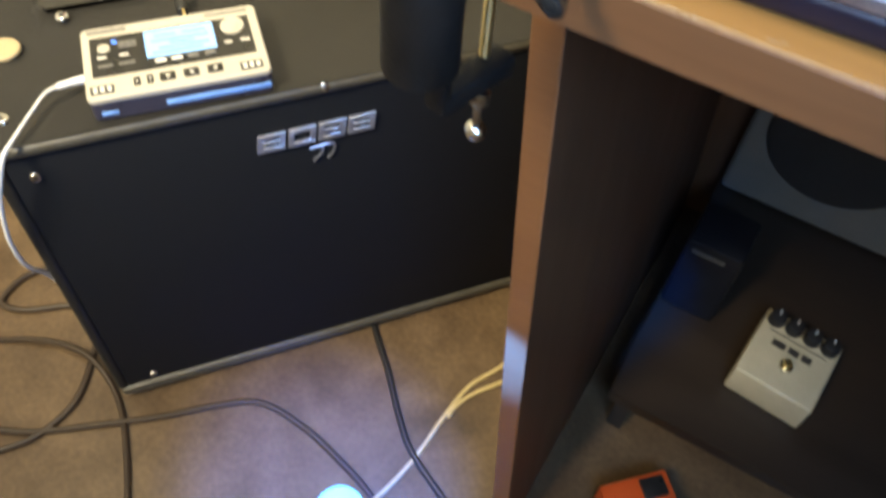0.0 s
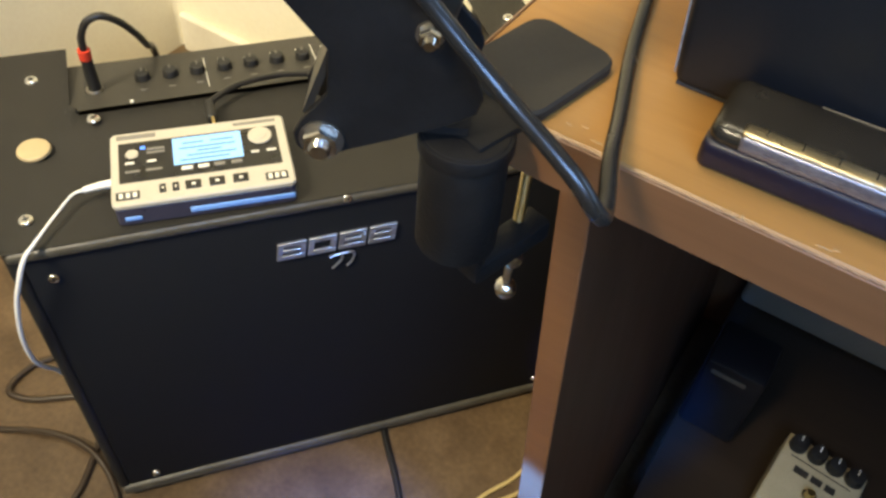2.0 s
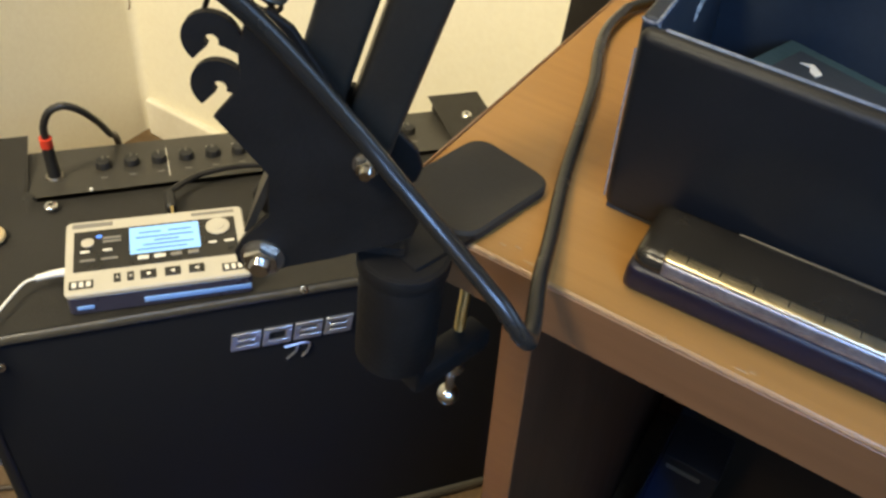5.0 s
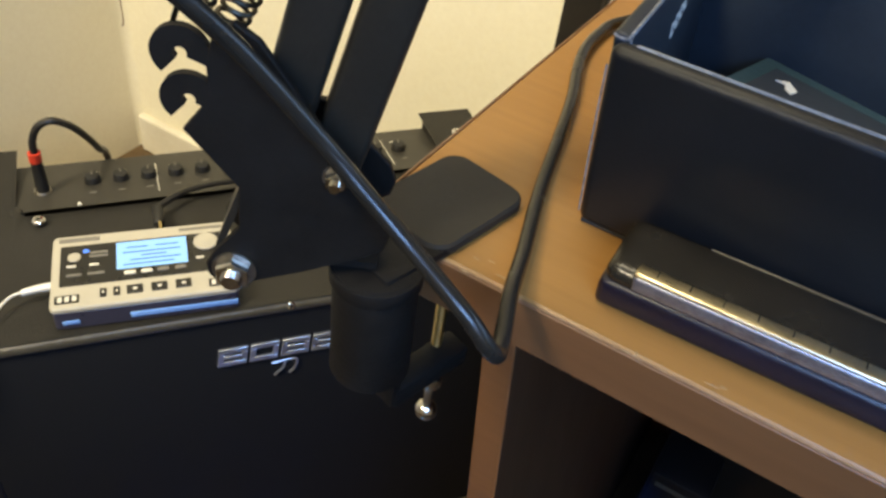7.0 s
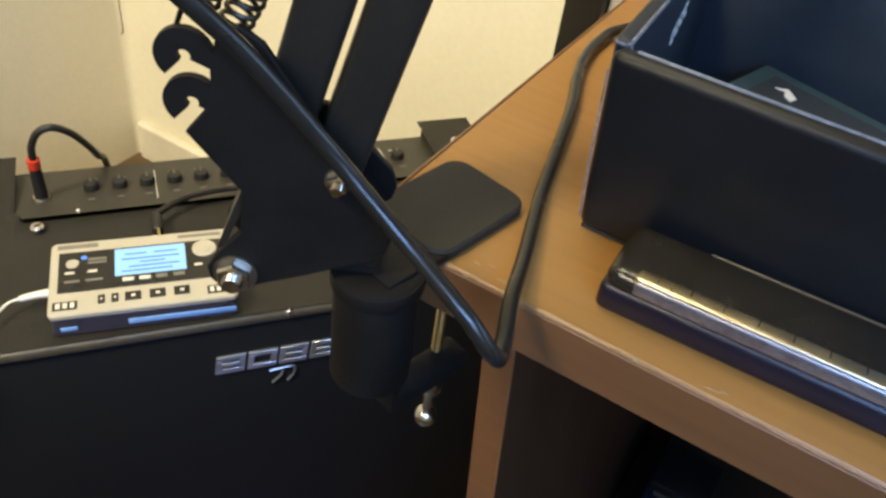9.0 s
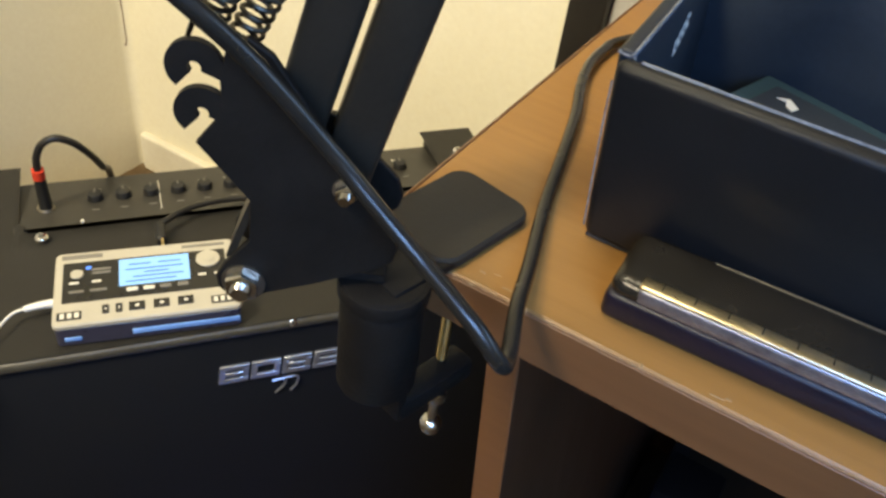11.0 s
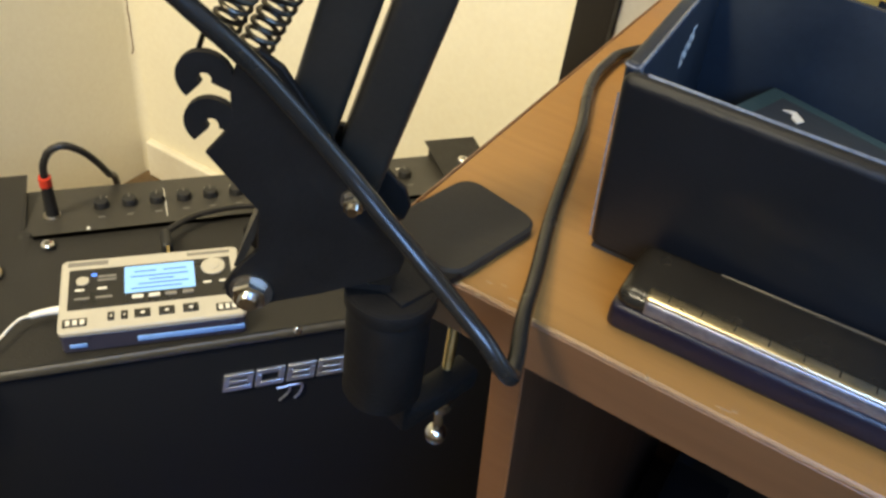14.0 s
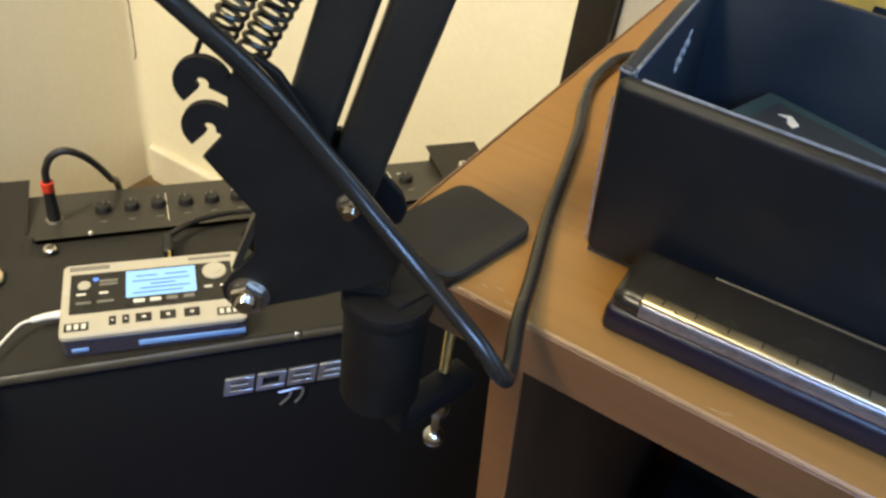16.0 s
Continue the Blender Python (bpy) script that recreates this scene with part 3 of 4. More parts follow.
part("front_reflection", boxed(0.05 * RW, 0.14 * RW, -0.0002, 0.0014, 0.0048, 0.0085, 0.0006), BLUEGLINT, rec)

# ---- leads on the amplifier ----
lead = thing("white_lead", "thin white lead with plug hanging over the amplifier", "cable")
part("plug", hose(bmesh.new(), [(-0.1610, 0.0420, 0.4095), (-0.172, 0.0418, 0.4093), (-0.183, 0.0402, 0.409)], lambda t: 0.0034 - 0.0010 * t, 4, 12), WHITECABLE, lead)
cable("cord", "", [(-0.182, 0.0405, 0.409), (-0.191, 0.0375, 0.4085), (-0.203, 0.021, 0.4075), (-0.217, 0.0, 0.4055), (-0.227, -0.0095, 0.399), (-0.236, -0.0130, 0.380), (-0.245, -0.0120, 0.354), (-0.254, -0.009, 0.310), (-0.257, 0.002, 0.262), (-0.256, 0.040, 0.19), (-0.257, 0.07, 0.10), (-0.257, 0.09, 0.006), (-0.262, 0.14, 0.004)], lambda t: 0.0011 + 0.0009 * min(max((t - 0.22) / 0.16, 0), 1), WHITECABLE, lead)

mic = thing("jack_lead", "black jack lead with red sleeve plugged into amplifier", "cable")
bm = hose(bmesh.new(), [(-0.1715, 0.1835, 0.385), (-0.1713, 0.1832, 0.405), (-0.171, 0.1822, 0.427)], lambda t: 0.0060 - 0.0012 * t, 5, 14)
part("plug", bm, RUBBER, mic)
part("sleeve", hose(bmesh.new(), [(-0.1711, 0.1823, 0.4255), (-0.1708, 0.182, 0.4345)], 0.0053, 3, 14), RED, mic, "red plastic sleeve")
cable("cord", "", [(-0.1709, 0.182, 0.434), (-0.1695, 0.182, 0.447), (-0.163, 0.182, 0.4595), (-0.152, 0.183, 0.4635), (-0.140, 0.186, 0.456), (-0.130, 0.193, 0.440), (-0.122, 0.212, 0.412), (-0.117, 0.245, 0.37), (-0.114, 0.29, 0.20), (-0.10, 0.34, 0.004)], 0.0032, CABLE, mic)

jack = thing("angled_jack_lead", "black lead with angled plug behind the recorder", "cable")
part("pin", disc(bmesh.new(), (-0.0795, 0.0785, 0.410), (0, 1, 0), 0.0013, 0.0013, 0.022, 14), BRASS, jack, "gold jack pin")
part("plug", boxed(-0.0845, -0.0755, 0.100, 0.125, 0.4005, 0.4120, 0.004, 3), RUBBER, jack)
cable("cord", "", [(-0.078, 0.124, 0.408), (-0.062, 0.136, 0.4085), (-0.044, 0.144, 0.408), (-0.015, 0.151, 0.405), (0.012, 0.150, 0.4025), (0.05, 0.140, 0.402), (0.10, 0.120, 0.402), (0.16, 0.115, 0.402), (0.236, 0.12, 0.401), (0.262, 0.122, 0.36), (0.268, 0.125, 0.10), (0.28, 0.15, 0.004)], 0.0028, CABLE, jack)

# ---- microphone boom arm clamped to the desk corner ----
ARM = Matrix(((0.934, 0.357, 0, -0.0622), (-0.357, 0.934, 0, -0.2984), (0, 0, 1, 0.7238), (0, 0, 0, 1)))
arm = thing("boom_arm", "black steel scissor microphone arm with springs", "microphone arm", ARM)
MM = 0.001
OUT = [(-8.9, 42.4), (2.6, 27.5), (2.0, 15), (-4.6, 6.5), (-6.9, 2.2), (-6.4, -1.6), (-3.6, -4.6), (0.4, -5.2), (6, -2.2), (18, 2.6), (33, 9.6), (37.4, 12.6), (38.6, 17), (37, 22), (22, 46), (9, 66), (4, 69.5), (-0.5, 67.5), (-2.5, 60), (-2.5, 52.5), (-4.2, 48.6)]


def hook(bm, cx, cz, y0, y1):
    """A flat open hook: part of a ring, open to its lower right."""
    ring = [(6.3, a) for a in range(-24, 237, 12)] + [(1.5, a) for a in range(232, -29, -20)]
    slab(bm, [((cx + r * math.cos(radians(a))) * MM, (cz + r * math.sin(radians(a))) * MM) for r, a in ring], y0, y1)


LOW = [p for p in OUT if p[1] < 30] + [(20, 40), (10, 40)]
for y0, nm, outline in ((-0.0010, "near_plate", OUT), (0.0215, "far_plate", LOW)):
    bm = bmesh.new()
    slab(bm, [(x * MM, z * MM) for x, z in outline], y0, y0 + 0.0022, 0.00035)
    if outline is OUT:
        hook(bm, -7.7, 61.3, y0 + 0.0001, y0 + 0.0021)
        hook(bm, -6.8, 50.3, y0 + 0.0001, y0 + 0.0021)
    part(nm, bm, STEEL, arm, "black steel bracket plate", smooth=False)
part("bridge", boxed(0.005, 0.036, 0.0012, 0.0215, 0.004, 0.0062), STEEL, arm)
# Lighter enamel than the plates: this side's lit tone put into colour.
part("bridge", slab(bmesh.new(), [(0.0028, 0.0275), (0.0046, 0.0270), (-0.0028, 0.0068), (-0.0046, 0.0072)], 0.0013, 0.0214), TUBE, arm, "folded side of the bracket")
WAY = Vector((0.257, 0, 0.966))
ACROSS = Vector((0.966, 0, -0.257))


def tube(off, low, high, y):
    base = ACROSS * off + Vector((0, y, 0))
    b2 = boxed(-0.0063, 0.0063, -0.0063, 0.0063, low, high, 0.0020, 4)
    m = Matrix((ACROSS, Vector((0, 1, 0)), WAY)).transposed().to_4x4()
    b2.transform(Matrix.Translation(base) @ m)
    return b2


part("tube", tube(0.0007, 0.030, 0.55, 0.0115), TUBE, arm, "black square steel tube")
part("tube", tube(0.0150, 0.022, 0.55, 0.0115), TUBE, arm, "black square steel tube")
cross = ACROSS * 0.0079 + WAY * 0.545
part("top_joint", boxed(cross.x - 0.018, cross.x + 0.018, 0.0, 0.023, cross.z - 0.012, cross.z + 0.012, 0.003), STEEL, arm)


def bolt(at, r, reach):
    x, z = at
    nut = part("nut", disc(bmesh.new(), (x, -0.0008, z), (0, -1, 0), r, r, reach * 0.55, 6, 0.0005), CHROME, arm, "chrome hexagon nut")
    part("washer", disc(bmesh.new(), (x, -0.0006, z), (0, -1, 0), r * 1.22, r * 1.22, 0.0010, 24), DULLSTEEL, nut)
    bm = bmesh.new()
    n = 5
    for k in range(n):
        disc(bm, (x, -reach * (0.5 + 0.5 * k / n), z), (0, -1, 0), r * 0.60, r * 0.48, reach * 0.5 / n, 16)
    part("thread", bm, CHROME, nut)


bolt((0.0002, 0.0012), 0.0046, 0.0064)
bolt((0.0254, 0.0340), 0.0027, 0.0060)
part("pivot_pin", disc(bmesh.new(), (0.0002, 0.0238, 0.0012), (0, 1, 0), 0.006, 0.0055, 0.004, 20, 0.0008), STEEL, arm)


def spring(start, way, length, r, turns, y, wire, hooked):
    """A coil whose lowest turn runs out into a wire hooked on the plate."""
    way = Vector((way[0], 0, way[1])).normalized()
    side = Vector((way.z, 0, -way.x))
    foot = Vector((start[0], y, start[1]))
    pts = [Vector(p) for p in hooked]
    for k in range(turns * 14 + 1):
        w = 2 * math.pi * k / 14 + math.pi
        pts.append(foot + way * (length * k / (turns * 14)) + r * (math.cos(w) * side + math.sin(w) * Vector((0, 1, 0))))
    return hose(bmesh.new(), pts, wire, sides=6, smooth=False)


part("spring", spring((-0.0046, 0.0705), (0.457, 0.889), 0.15, 0.0030, 58, 0.0008, 0.00060, ((-0.0093, 0.0024, 0.0635), (-0.0096, 0.0020, 0.0660), (-0.0085, 0.0012, 0.0688))), SPRINGSTEEL, arm, "dark steel coil spring")
part("spring", spring((0.0008, 0.0648), (0.457, 0.889), 0.155, 0.0033, 60, 0.0058, 0.00060, ((-0.0012, 0.0042, 0.0585), (-0.0016, 0.0050, 0.0615))), SPRINGSTEEL, arm, "dark steel coil spring")

clamp = thing("desk_clamp", "black steel screw clamp gripping the desk corner", "clamp")
PX, PYY = -0.0262, -0.3052
CL = pose(PX, PYY, 0, 0, 0, 24)
bm = disc(bmesh.new(), (PX, PYY, 0.6845), (0, 0, 1), 0.0118, 0.0118, 0.041, 36, 0.001)
part("socket", bm, STEEL, clamp, "black tubular socket")
bm = boxed(0.0066, 0.0102, -0.0045, 0.0045, 0.6612, 0.7225, 0.001)
bm.transform(CL)
part("spine", bm, STEEL, clamp)
part("collar", disc(bmesh.new(), (PX, PYY, 0.7198), (0, 0, 1), 0.0127, 0.0127, 0.0052, 36, 0.0008), STEEL, clamp)
bm = boxed(-0.004, 0.022, -0.0085, 0.0085, 0.7238, 0.7268, 0.001)
bm.transform(CL)
part("neck", bm, STEEL, clamp)
bm = bmesh.new()
slab(bm, rounded(-0.0200, 0.0192, -0.0150, 0.0150, 0.0065), -0.7272, -0.7234, 0.0008)
for p in bm.verts:
    p.co = Vector((p.co.x, p.co.z, -p.co.y))
bm.transform(pose(0.0005, -0.2855, 0.0007, 0, 0, 27.5))
part("top_plate", bm, PADMAT, clamp, "dark grey flat clamp plate with round corners")
bm = boxed(0.0075, 0.0400, -0.0050, 0.0050, 0.6605, 0.6690, 0.0015)
bm.transform(CL)
part("lower_jaw", bm, STEEL, clamp)
RX, RY = 0.0018, -0.2899
bm = bmesh.new()
for k in range(26):
    disc(bm, (RX, RY, 0.6685 + 0.0014 * k), (0, 0, 1), 0.0019, 0.0013, 0.0014, 14)
part("screw_rod", bm, BRASS, clamp, "brassy threaded screw rod")
part("screw_rod", disc(bmesh.new(), (RX, RY, 0.637), (0, 0, 1), 0.0017, 0.0017, 0.0240, 14), CHROME, clamp)
part("pressure_pad", disc(bmesh.new(), (RX, RY, 0.7030), (0, 0, 1), 0.009, 0.0095, 0.0040, 24), STEEL, clamp)
part("collar", disc(bmesh.new(), (RX, RY, 0.6480), (0, 0, 1), 0.0040, 0.0040, 0.0055, 20, 0.0008), CHROME, clamp)
bm = bmesh.new()
bmesh.ops.create_uvsphere(bm, u_segments=20, v_segments=14, radius=0.0041, matrix=Matrix.Translation((RX, RY, 0.6335)))
part("ball", bm, CHROME, clamp, "chrome ball end")

# ---- microphone cable: down along the arm, over the desk edge and behind the box ----
cable("microphone_cable", "thick grey rubber cable looped over the desk edge", [(-0.1364, -0.2863, 0.8716), (-0.1054, -0.2983, 0.8396), (-0.0758, -0.3076, 0.8103), (-0.0600, -0.3111, 0.7938), (-0.0453, -0.3155, 0.7749), (-0.0358, -0.3225, 0.7629), (-0.0281, -0.3308, 0.7544), (-0.0191, -0.3448, 0.7454), (-0.0139, -0.3504, 0.7378), (-0.0099, -0.3476, 0.7344), (0.0001, -0.3306, 0.7329), (0.0116, -0.3136, 0.7294), (0.0290, -0.2870, 0.7270), (0.0450, -0.2650, 0.7270), (0.0620, -0.2410, 0.7270), (0.0730, -0.2230, 0.7270), (0.0840, -0.2080, 0.7270), (0.0960, -0.1970, 0.7270), (0.1080, -0.1900, 0.7270), (0.1380, -0.1860, 0.7266), (0.1880, -0.2000, 0.7266), (0.2380, -0.2200, 0.7266)], 0.00215, GREYCABLE, n=12, sides=14)

# ---- open black carton on the desk ----
carton = thing("cardboard_box", "open black cardboard product box with worn edges", "box", ROOM @ pose(0.2550, -0.1605, DESK_Z + 0.0004))
CW, CD, CH = 0.17, 0.106, 0.056


def spread(bm, k=-0.076):
    """Leans the walls of an opened box outwards."""
    for p in bm.verts:
        p.co.x += k * p.co.z
    return bm


part("bottom", boxed(0.001, CW - 0.001, 0.001, CD - 0.001, 0, 0.0015), CARTONIN, carton)
part("front_wall", spread(boxed(0, CW, 0, 0.0068, 0.0003, CH - 0.0008, 0.0030, 4)), CARTON, carton, "black folded card wall")
part("back_wall", boxed(-0.0130, CW, CD - 0.003, CD, 0.0003, CH, 0.0006), CARTONIN, carton)


def flared(bm, k):
    for p in bm.verts:
        p.co.x += k * p.co.y
    return bm


part("side_wall", spread(flared(boxed(-0.0012, 0.0036, 0.0069, CD - 0.0031, 0.0003, CH, 0.0012, 3), -0.06)), CARTONIN, carton, "double folded card wall")
part("side_wall", boxed(CW - 0.0062, CW, 0.0069, CD - 0.0031, 0.0003, CH, 0.0012, 3), CARTONIN, carton)
part("worn_corner", spread(hose(bmesh.new(), [(0.0002, 0.0002, 0.004), (0.0001, 0.0001, 0.03), (0.0003, 0.0003, CH - 0.006)], 0.00030, 3, 6)), CARTONEDGE, carton, "pale worn card edge")
part("worn_corner", spread(hose(bmesh.new(), [(-0.0014, 0.0069, CH - 0.0008), (-0.0004, 0.0063, CH - 0.0010), (0.0022, 0.0063, CH - 0.0010), (0.0031, 0.0069, CH - 0.0006), (0.0033, 0.0075, CH - 0.005)], 0.00048, 4, 6)), CARTONEDGE, carton)
# Thin pale beads draw the highlight along the carton's rims.
part("rim_glint", spread(flared(hose(bmesh.new(), [(0.0034, 0.0075, CH - 0.0005), (0.0034, 0.05, CH - 0.0005), (0.0034, CD - 0.004, CH - 0.0005)], 0.0006, 4, 8), -0.06)), RIMGLINT, carton, "pale bluish line, the card edge's highlight put in colour")
part("rim_glint", spread(hose(bmesh.new(), [(0.006, 0.0045, CH - 0.0011), (0.08, 0.0045, CH - 0.0011), (CW - 0.002, 0.0045, CH - 0.0011)], 0.0008, 4, 8)), RIMGLINT, carton)
for k in range(4):
    mark = bmesh.new()
    for a, b in ((0.0, 0.0013), (0.0036, 0.0049)):
        box(mark, 0.0035, 0.0038, 0.0560 + 0.0037 * k, 0.0592 + 0.0037 * k, 0.0360 + 0.0016 * k + a, 0.0360 + 0.0016 * k + b)
    box(mark, 0.0035, 0.0038, 0.0560 + 0.0037 * k, 0.0569 + 0.0037 * k, 0.0373 + 0.0016 * k, 0.0396 + 0.0016 * k)
    part("print", spread(flared(mark, -0.06)), PRINT, carton, smooth=False)
insert = thing("leaflet_pack", "dark teal printed leaflet pack inside the box", "leaflet", ROOM @ pose(0.2778, -0.0600, DESK_Z + 0.0023, 0, 0, -17.0))
part("pack", boxed(0, 0.10, -0.068, 0, 0, 0.0195, 0.001), TEAL, insert)
part("cover", boxed(0.007, 0.094, -0.061, -0.0065, 0.0193, 0.0201), CARTONIN, insert, "darker printed panel")
bm = bmesh.new()
slab(bm, [(0.0115, -0.0145), (0.0150, -0.0115), (0.0200, -0.0150), (0.0195, -0.0185), (0.0165, -0.0170), (0.0150, -0.0140)], -0.0204, -0.0199)
for p in bm.verts:
    p.co = Vector((p.co.x, p.co.z, -p.co.y))
part("print", bm, PRINT, insert, smooth=False)

card = thing("yellow_card", "yellow printed card behind the black box", "card", ROOM @ pose(0.285, -0.045, DESK_Z + 0.0004))
part("sheet", boxed(0, 0.14, 0, 0.09, 0, 0.058, 0.001), YELLOW, card)
part("print", boxed(0.012, 0.03, -0.0004, 0.002, 0.048, 0.055), RUBBER, card, smooth=False)

# ---- small case with a metal hinge ----
case = thing("harmonica_case", "dark navy hinged case with brass-edged metal strip", "case", ROOM @ pose(0.2723, -0.1876, DESK_Z + 0.0003, 0, 0, 2.2) @ Matrix.Diagonal((1.0, 0.93, 0.84, 1.0)))
part("base", boxed(0, 0.115, -0.001, 0.0265, 0, 0.0105, 0.0025, 3), NAVY, case, "navy plastic base")
bm = boxed(0.0005, 0.1145, -0.0006, 0.0260, 0.0085, 0.0163, 0.0038, 4)
part("cover", bm, SMOKE, case, "scratched smoked cover")
bm = boxed(0.0082, 0.1135, -0.0009, 0.0046, 0.0104, 0.0162, 0.0012, 3)
strip = part("hinge_strip", bm, BRUSHED, case, "polished metal strip, brassy on top")
part("strip_top", boxed(0.0081, 0.113, -0.0004, 0.0050, 0.0150, 0.0171, 0.0009, 3), PALEBRASS, strip)
for k in range(11):
    x = 0.0133 + 0.0085 * k
    part("notch", boxed(x, x + 0.0003, 0.0016, 0.0046, 0.0166, 0.01722), SMOKE, strip, smooth=False)
part("back_strip", hose(bmesh.new(), [(0.022, 0.0240, 0.0150), (0.06, 0.0242, 0.0152), (0.112, 0.0240, 0.0150)], 0.0011, 3, 8), DULLSTEEL, case)

# ---- under the desk ----
def effect_pedal(name, label, m, body, knobs, marks):
    """A floor effect pedal: sloped body, rubber treadle, knobs in a row."""
    p = thing(name, label, "effect pedal", m)
    bm = boxed(-0.0365, 0.0365, -0.129, 0.0, 0, 0.050, 0.003)
    for q in bm.verts:
        if q.co.z > 0.02:
            q.co.z += 0.06 * (q.co.y + 0.129) - 0.008
    part("body", bm, body, p)
    part("treadle", boxed(-0.034, 0.034, -0.126, -0.068, 0.043, 0.051, 0.003), RUBBER, p, "black rubber treadle")
    bm2 = boxed(0.004, 0.030, -0.026, -0.004, 0.0455, 0.0525, 0.002)
    part("knob_recess", bm2, FACE, p)
    for k in range(knobs):
        x = -0.027 + 0.018 * k
        part("knob", disc(bmesh.new(), (x, -0.010, 0.0553), (0, 0, 1), 0.0075, 0.0062, 0.010, 18, 0.0008), RUBBER, p)
    if marks:
        for x0, x1, y in ((-0.020, -0.009, -0.033), (-0.006, 0.006, -0.034), (0.010, 0.016, -0.034)):
            part("print", boxed(x0, x1, y, y + 0.006, 0.0500, 0.0486 + 0.006 + 0.0006 * 1), GREYPRINT, p, smooth=False)
        part("indicator", disc(bmesh.new(), (0.0, -0.048, 0.0455), (0, 0, 1), 0.0055, 0.0045, 0.0042, 16), CHROME, p)
    return p


PED = 0.10
shelf = thing("shelf_board", "low brown shelf board, darkened for the shade under the desk", "shelf", ROOM)
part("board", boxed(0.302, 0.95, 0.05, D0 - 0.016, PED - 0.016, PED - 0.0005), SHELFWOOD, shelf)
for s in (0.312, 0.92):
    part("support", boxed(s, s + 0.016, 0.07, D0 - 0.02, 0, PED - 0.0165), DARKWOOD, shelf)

stomp = thing("effect_pedal", "pale metal effect pedal with four black knobs", "effect pedal", pose(0.3922, -0.2495, PED, 0, 0, -56.5))
part("body", boxed(-0.040, 0.040, -0.034, 0.054, 0, 0.040, 0.003, 3), PEDALTOP, stomp, "pale brushed metal body")
for k in range(4):
    x = -0.0285 + 0.019 * k
    knob = part("knob", disc(bmesh.new(), (x, 0.042, 0.0397), (0, 0, 1), 0.0093, 0.0082, 0.011, 20, 0.0010), RUBBER, stomp)
    part("pointer", boxed(x - 0.0006, x + 0.0006, 0.0425, 0.0490, 0.0506, 0.0510), PRINT, knob, smooth=False)
for x0, x1, y0, y1 in ((-0.022, -0.008, 0.013, 0.021), (-0.005, 0.006, 0.013, 0.021), (0.009, 0.019, 0.013, 0.021), (-0.030, 0.030, 0.0285, 0.0298)):
    part("print", boxed(x0, x1, y0, y1, 0.0397, 0.0403), PANEL, stomp, smooth=False)
part("footswitch", disc(bmesh.new(), (0.0, -0.004, 0.0397), (0, 0, 1), 0.0075, 0.0070, 0.004, 6), CHROME, stomp, "chrome foot switch")
part("button", disc(bmesh.new(), (0.0, -0.004, 0.0436), (0, 0, 1), 0.0048, 0.0042, 0.007, 18, 0.001), BRASS, stomp)
effect_pedal("effect_pedal", "orange-red effect pedal lying on the floor", pose(0.229, -0.278, 0.0, 0, 0, -5), ORANGE, 0, False)

speaker = thing("speaker_box", "dusty grey speaker box with round dark cone", "speaker", ROOM @ pose(0.303, 0.372, PED))
part("body", boxed(0, 0.26, 0, 0.040, 0, 0.32, 0.008, 3), GREYBOX, speaker)
part("cone", disc(bmesh.new(), (0.102, 0.0005, 0.125), (0, -1, 0), 0.084, 0.080, 0.004, 48, 0.001), PANEL, speaker, "round dark cone")
pouch = thing("dark_box", "navy box with label strip, darkened for the under-desk shade", "box", ROOM @ pose(0.303, 0.180, PED))
part("body", boxed(0, 0.058, 0, 0.06, 0, 0.112, 0.005, 2), DARKNAVY, pouch)
part("label_strip", boxed(0.008, 0.042, -0.0006, 0.002, 0.096, 0.102), RAIL, pouch, smooth=False)

# ---- cables and lamp on the floor ----
R1 = 0.0036
cable("floor_cable", "brown-black cable loops lying on the floor", [(-0.262, 0.19, R1), (-0.30, 0.20, R1), (-0.335, 0.195, R1), (-0.360, 0.168, R1), (-0.335, 0.148, R1), (-0.28, 0.135, R1), (-0.262, 0.10, R1), (-0.272, 0.055, R1), (-0.30, 0.005, R1), (-0.36, -0.02, R1), (-0.45, 0.0, R1), (-0.50, 0.08, R1), (-0.42, 0.13, R1), (-0.36, 0.115, R1), (-0.31, 0.092, 2.6 * R1), (-0.272, 0.058, 3 * R1), (-0.252, 0.01, R1), (-0.249, -0.05, R1), (-0.262, -0.15, R1), (-0.30, -0.30, R1)], R1, BROWNCABLE)
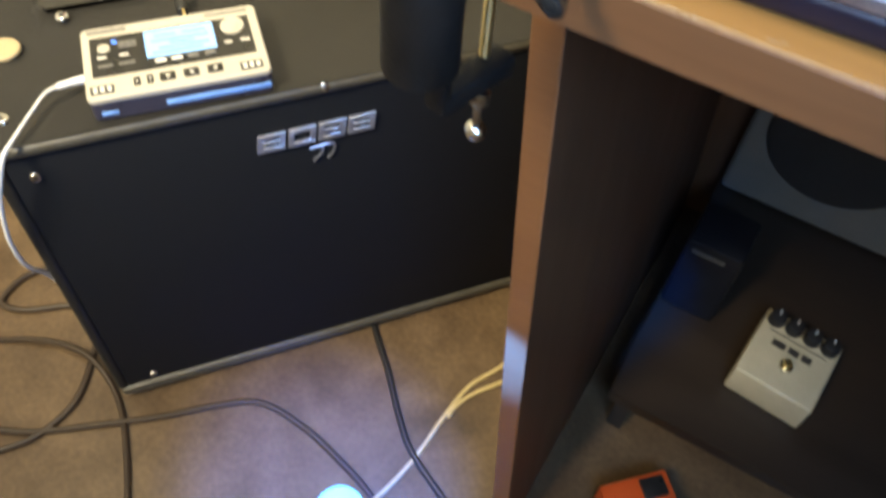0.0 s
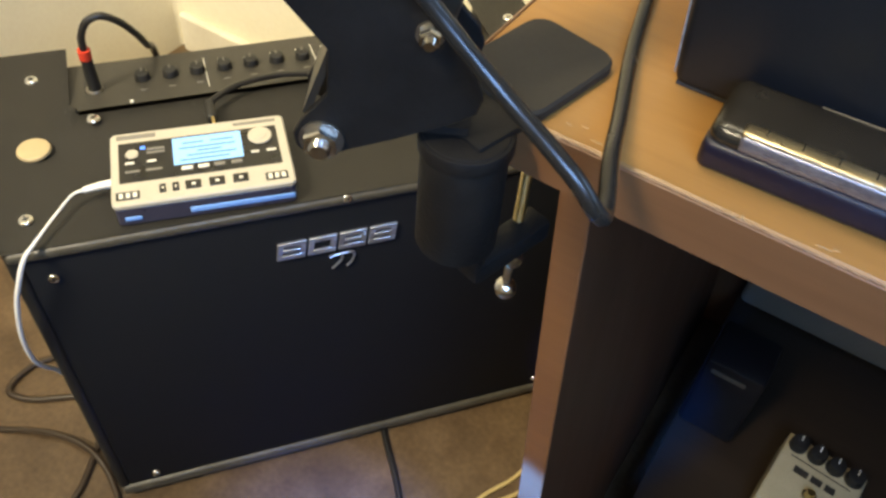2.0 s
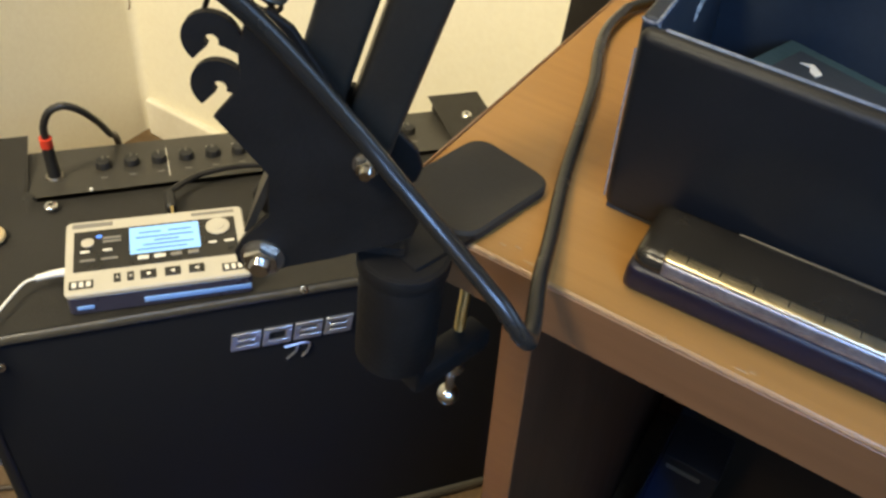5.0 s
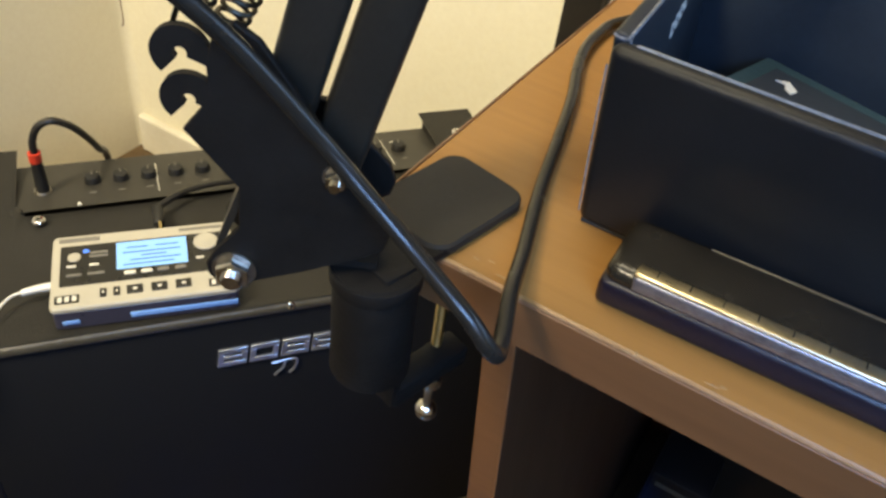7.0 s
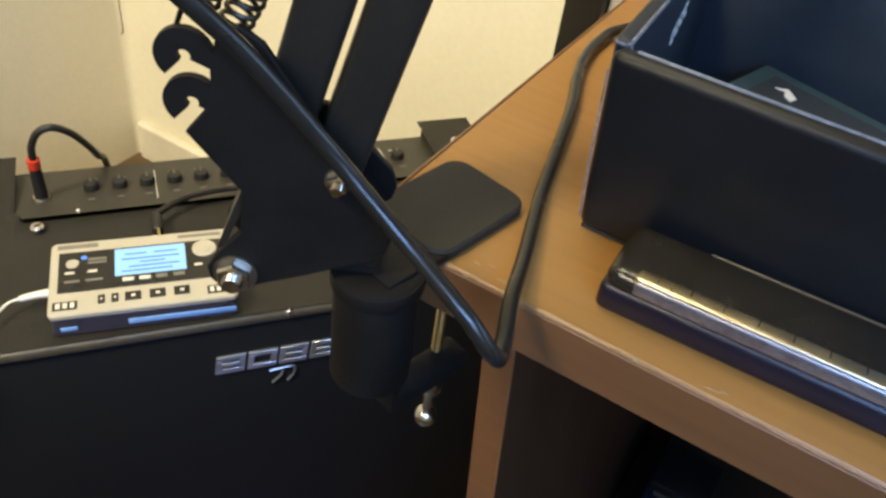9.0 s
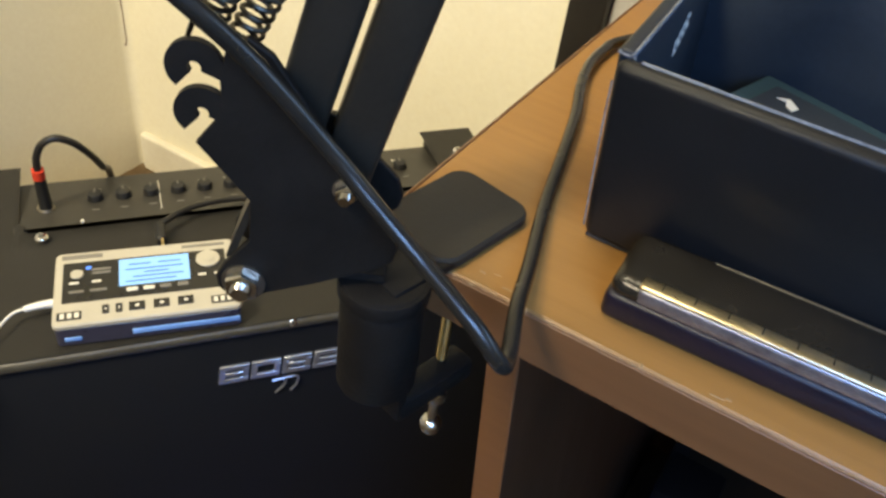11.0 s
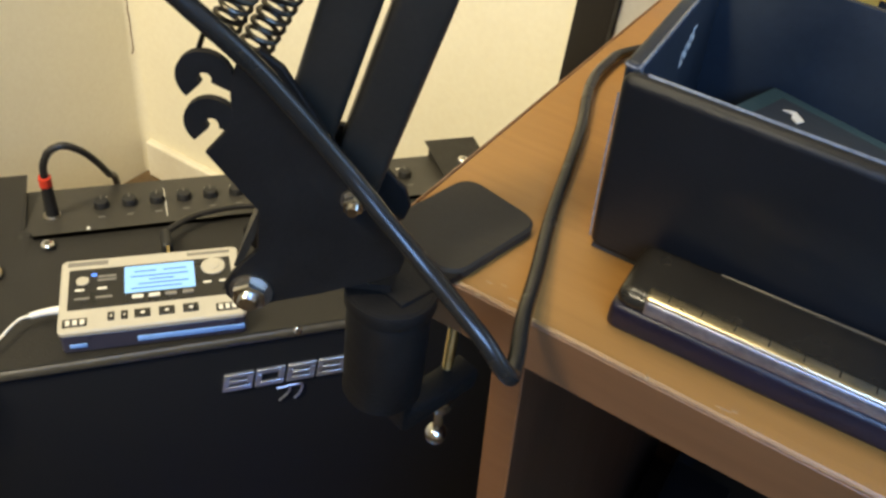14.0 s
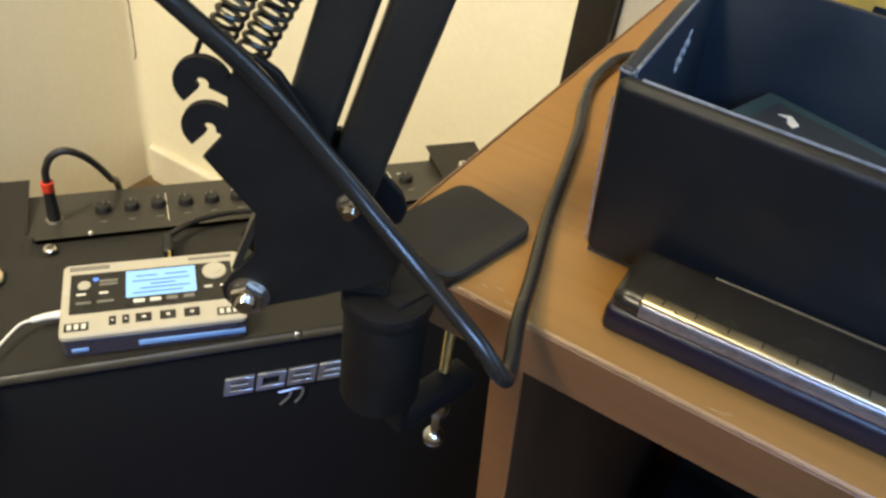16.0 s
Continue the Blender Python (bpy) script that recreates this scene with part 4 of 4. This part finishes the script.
cable("floor_cable", "brown-black cable running along the amplifier base", [(-0.46, 0.00, R1), (-0.40, 0.01, 2.6 * R1), (-0.34, -0.01, R1), (-0.27, -0.025, R1), (-0.21, -0.036, R1), (-0.15, -0.043, R1), (-0.105, -0.055, R1), (-0.07, -0.095, R1), (-0.045, -0.140, R1), (-0.02, -0.20, R1), (0.0, -0.30, R1)], R1, BROWNCABLE)
cable("floor_cable", "black cable coming out from under the amplifier", [(0.05, 0.06, R1), (0.042, -0.01, R1), (0.040, -0.06, R1), (0.034, -0.12, R1), (0.034, -0.165, R1), (0.05, -0.23, R1), (0.07, -0.32, R1)], R1, CABLE)
cable("pale_floor_cable", "thin yellowed white cable lying on the floor", [(0.22, -0.07, 0.0025), (0.17, -0.097, 0.0025), (0.122, -0.110, 0.0025), (0.079, -0.137, 0.0025), (0.032, -0.172, 0.0028), (-0.02, -0.20, 0.006), (-0.05, -0.205, 0.012)], 0.0024, YELLOWCABLE)
cable("pale_floor_cable", "thin yellowed white cable lying on the floor", [(0.22, -0.10, 0.0025), (0.165, -0.116, 0.0025), (0.125, -0.120, 0.0025), (0.100, -0.127, 0.0025), (0.085, -0.138, 0.004)], 0.0024, YELLOWCABLE)
# Base, stem and head are made up to carry the low cyan glow.
led = thing("led_lamp", "bright cyan light on an added slim black stand", "lamp", pose(-0.0755, -0.350, -0.035))
part("base", disc(bmesh.new(), (0, 0, 0.035), (0, 0, 1), 0.045, 0.042, 0.010, 32, 0.002), RUBBER, led)
part("stem", disc(bmesh.new(), (0, 0, 0.0448), (0, 0, 1), 0.004, 0.004, 0.435, 12), STEEL, led)
part("head", disc(bmesh.new(), (0, 0, 0.479), (0, 0, 1), 0.008, 0.013, 0.016, 24, 0.001), STEEL, led)
part("light", disc(bmesh.new(), (0, 0, 0.4948), (0, 0, 1), 0.0125, 0.009, 0.009, 28, 0.002), LAMPLED, led, "lit cyan light")

# ---- dark framed board at the back wall ----
board = thing("framed_board", "dark framed pale board against the back wall", "board", ROOM @ pose(0.027, D0 - 0.02, 0))
part("frame_post", boxed(0, 0.040, -0.012, 0.018, 0.0, 1.2, 0.002), DARKWOOD, board)
part("board_panel", boxed(0.0405, 0.175, 0.004, 0.016, 0.0, 1.2), GREYPANEL, board)
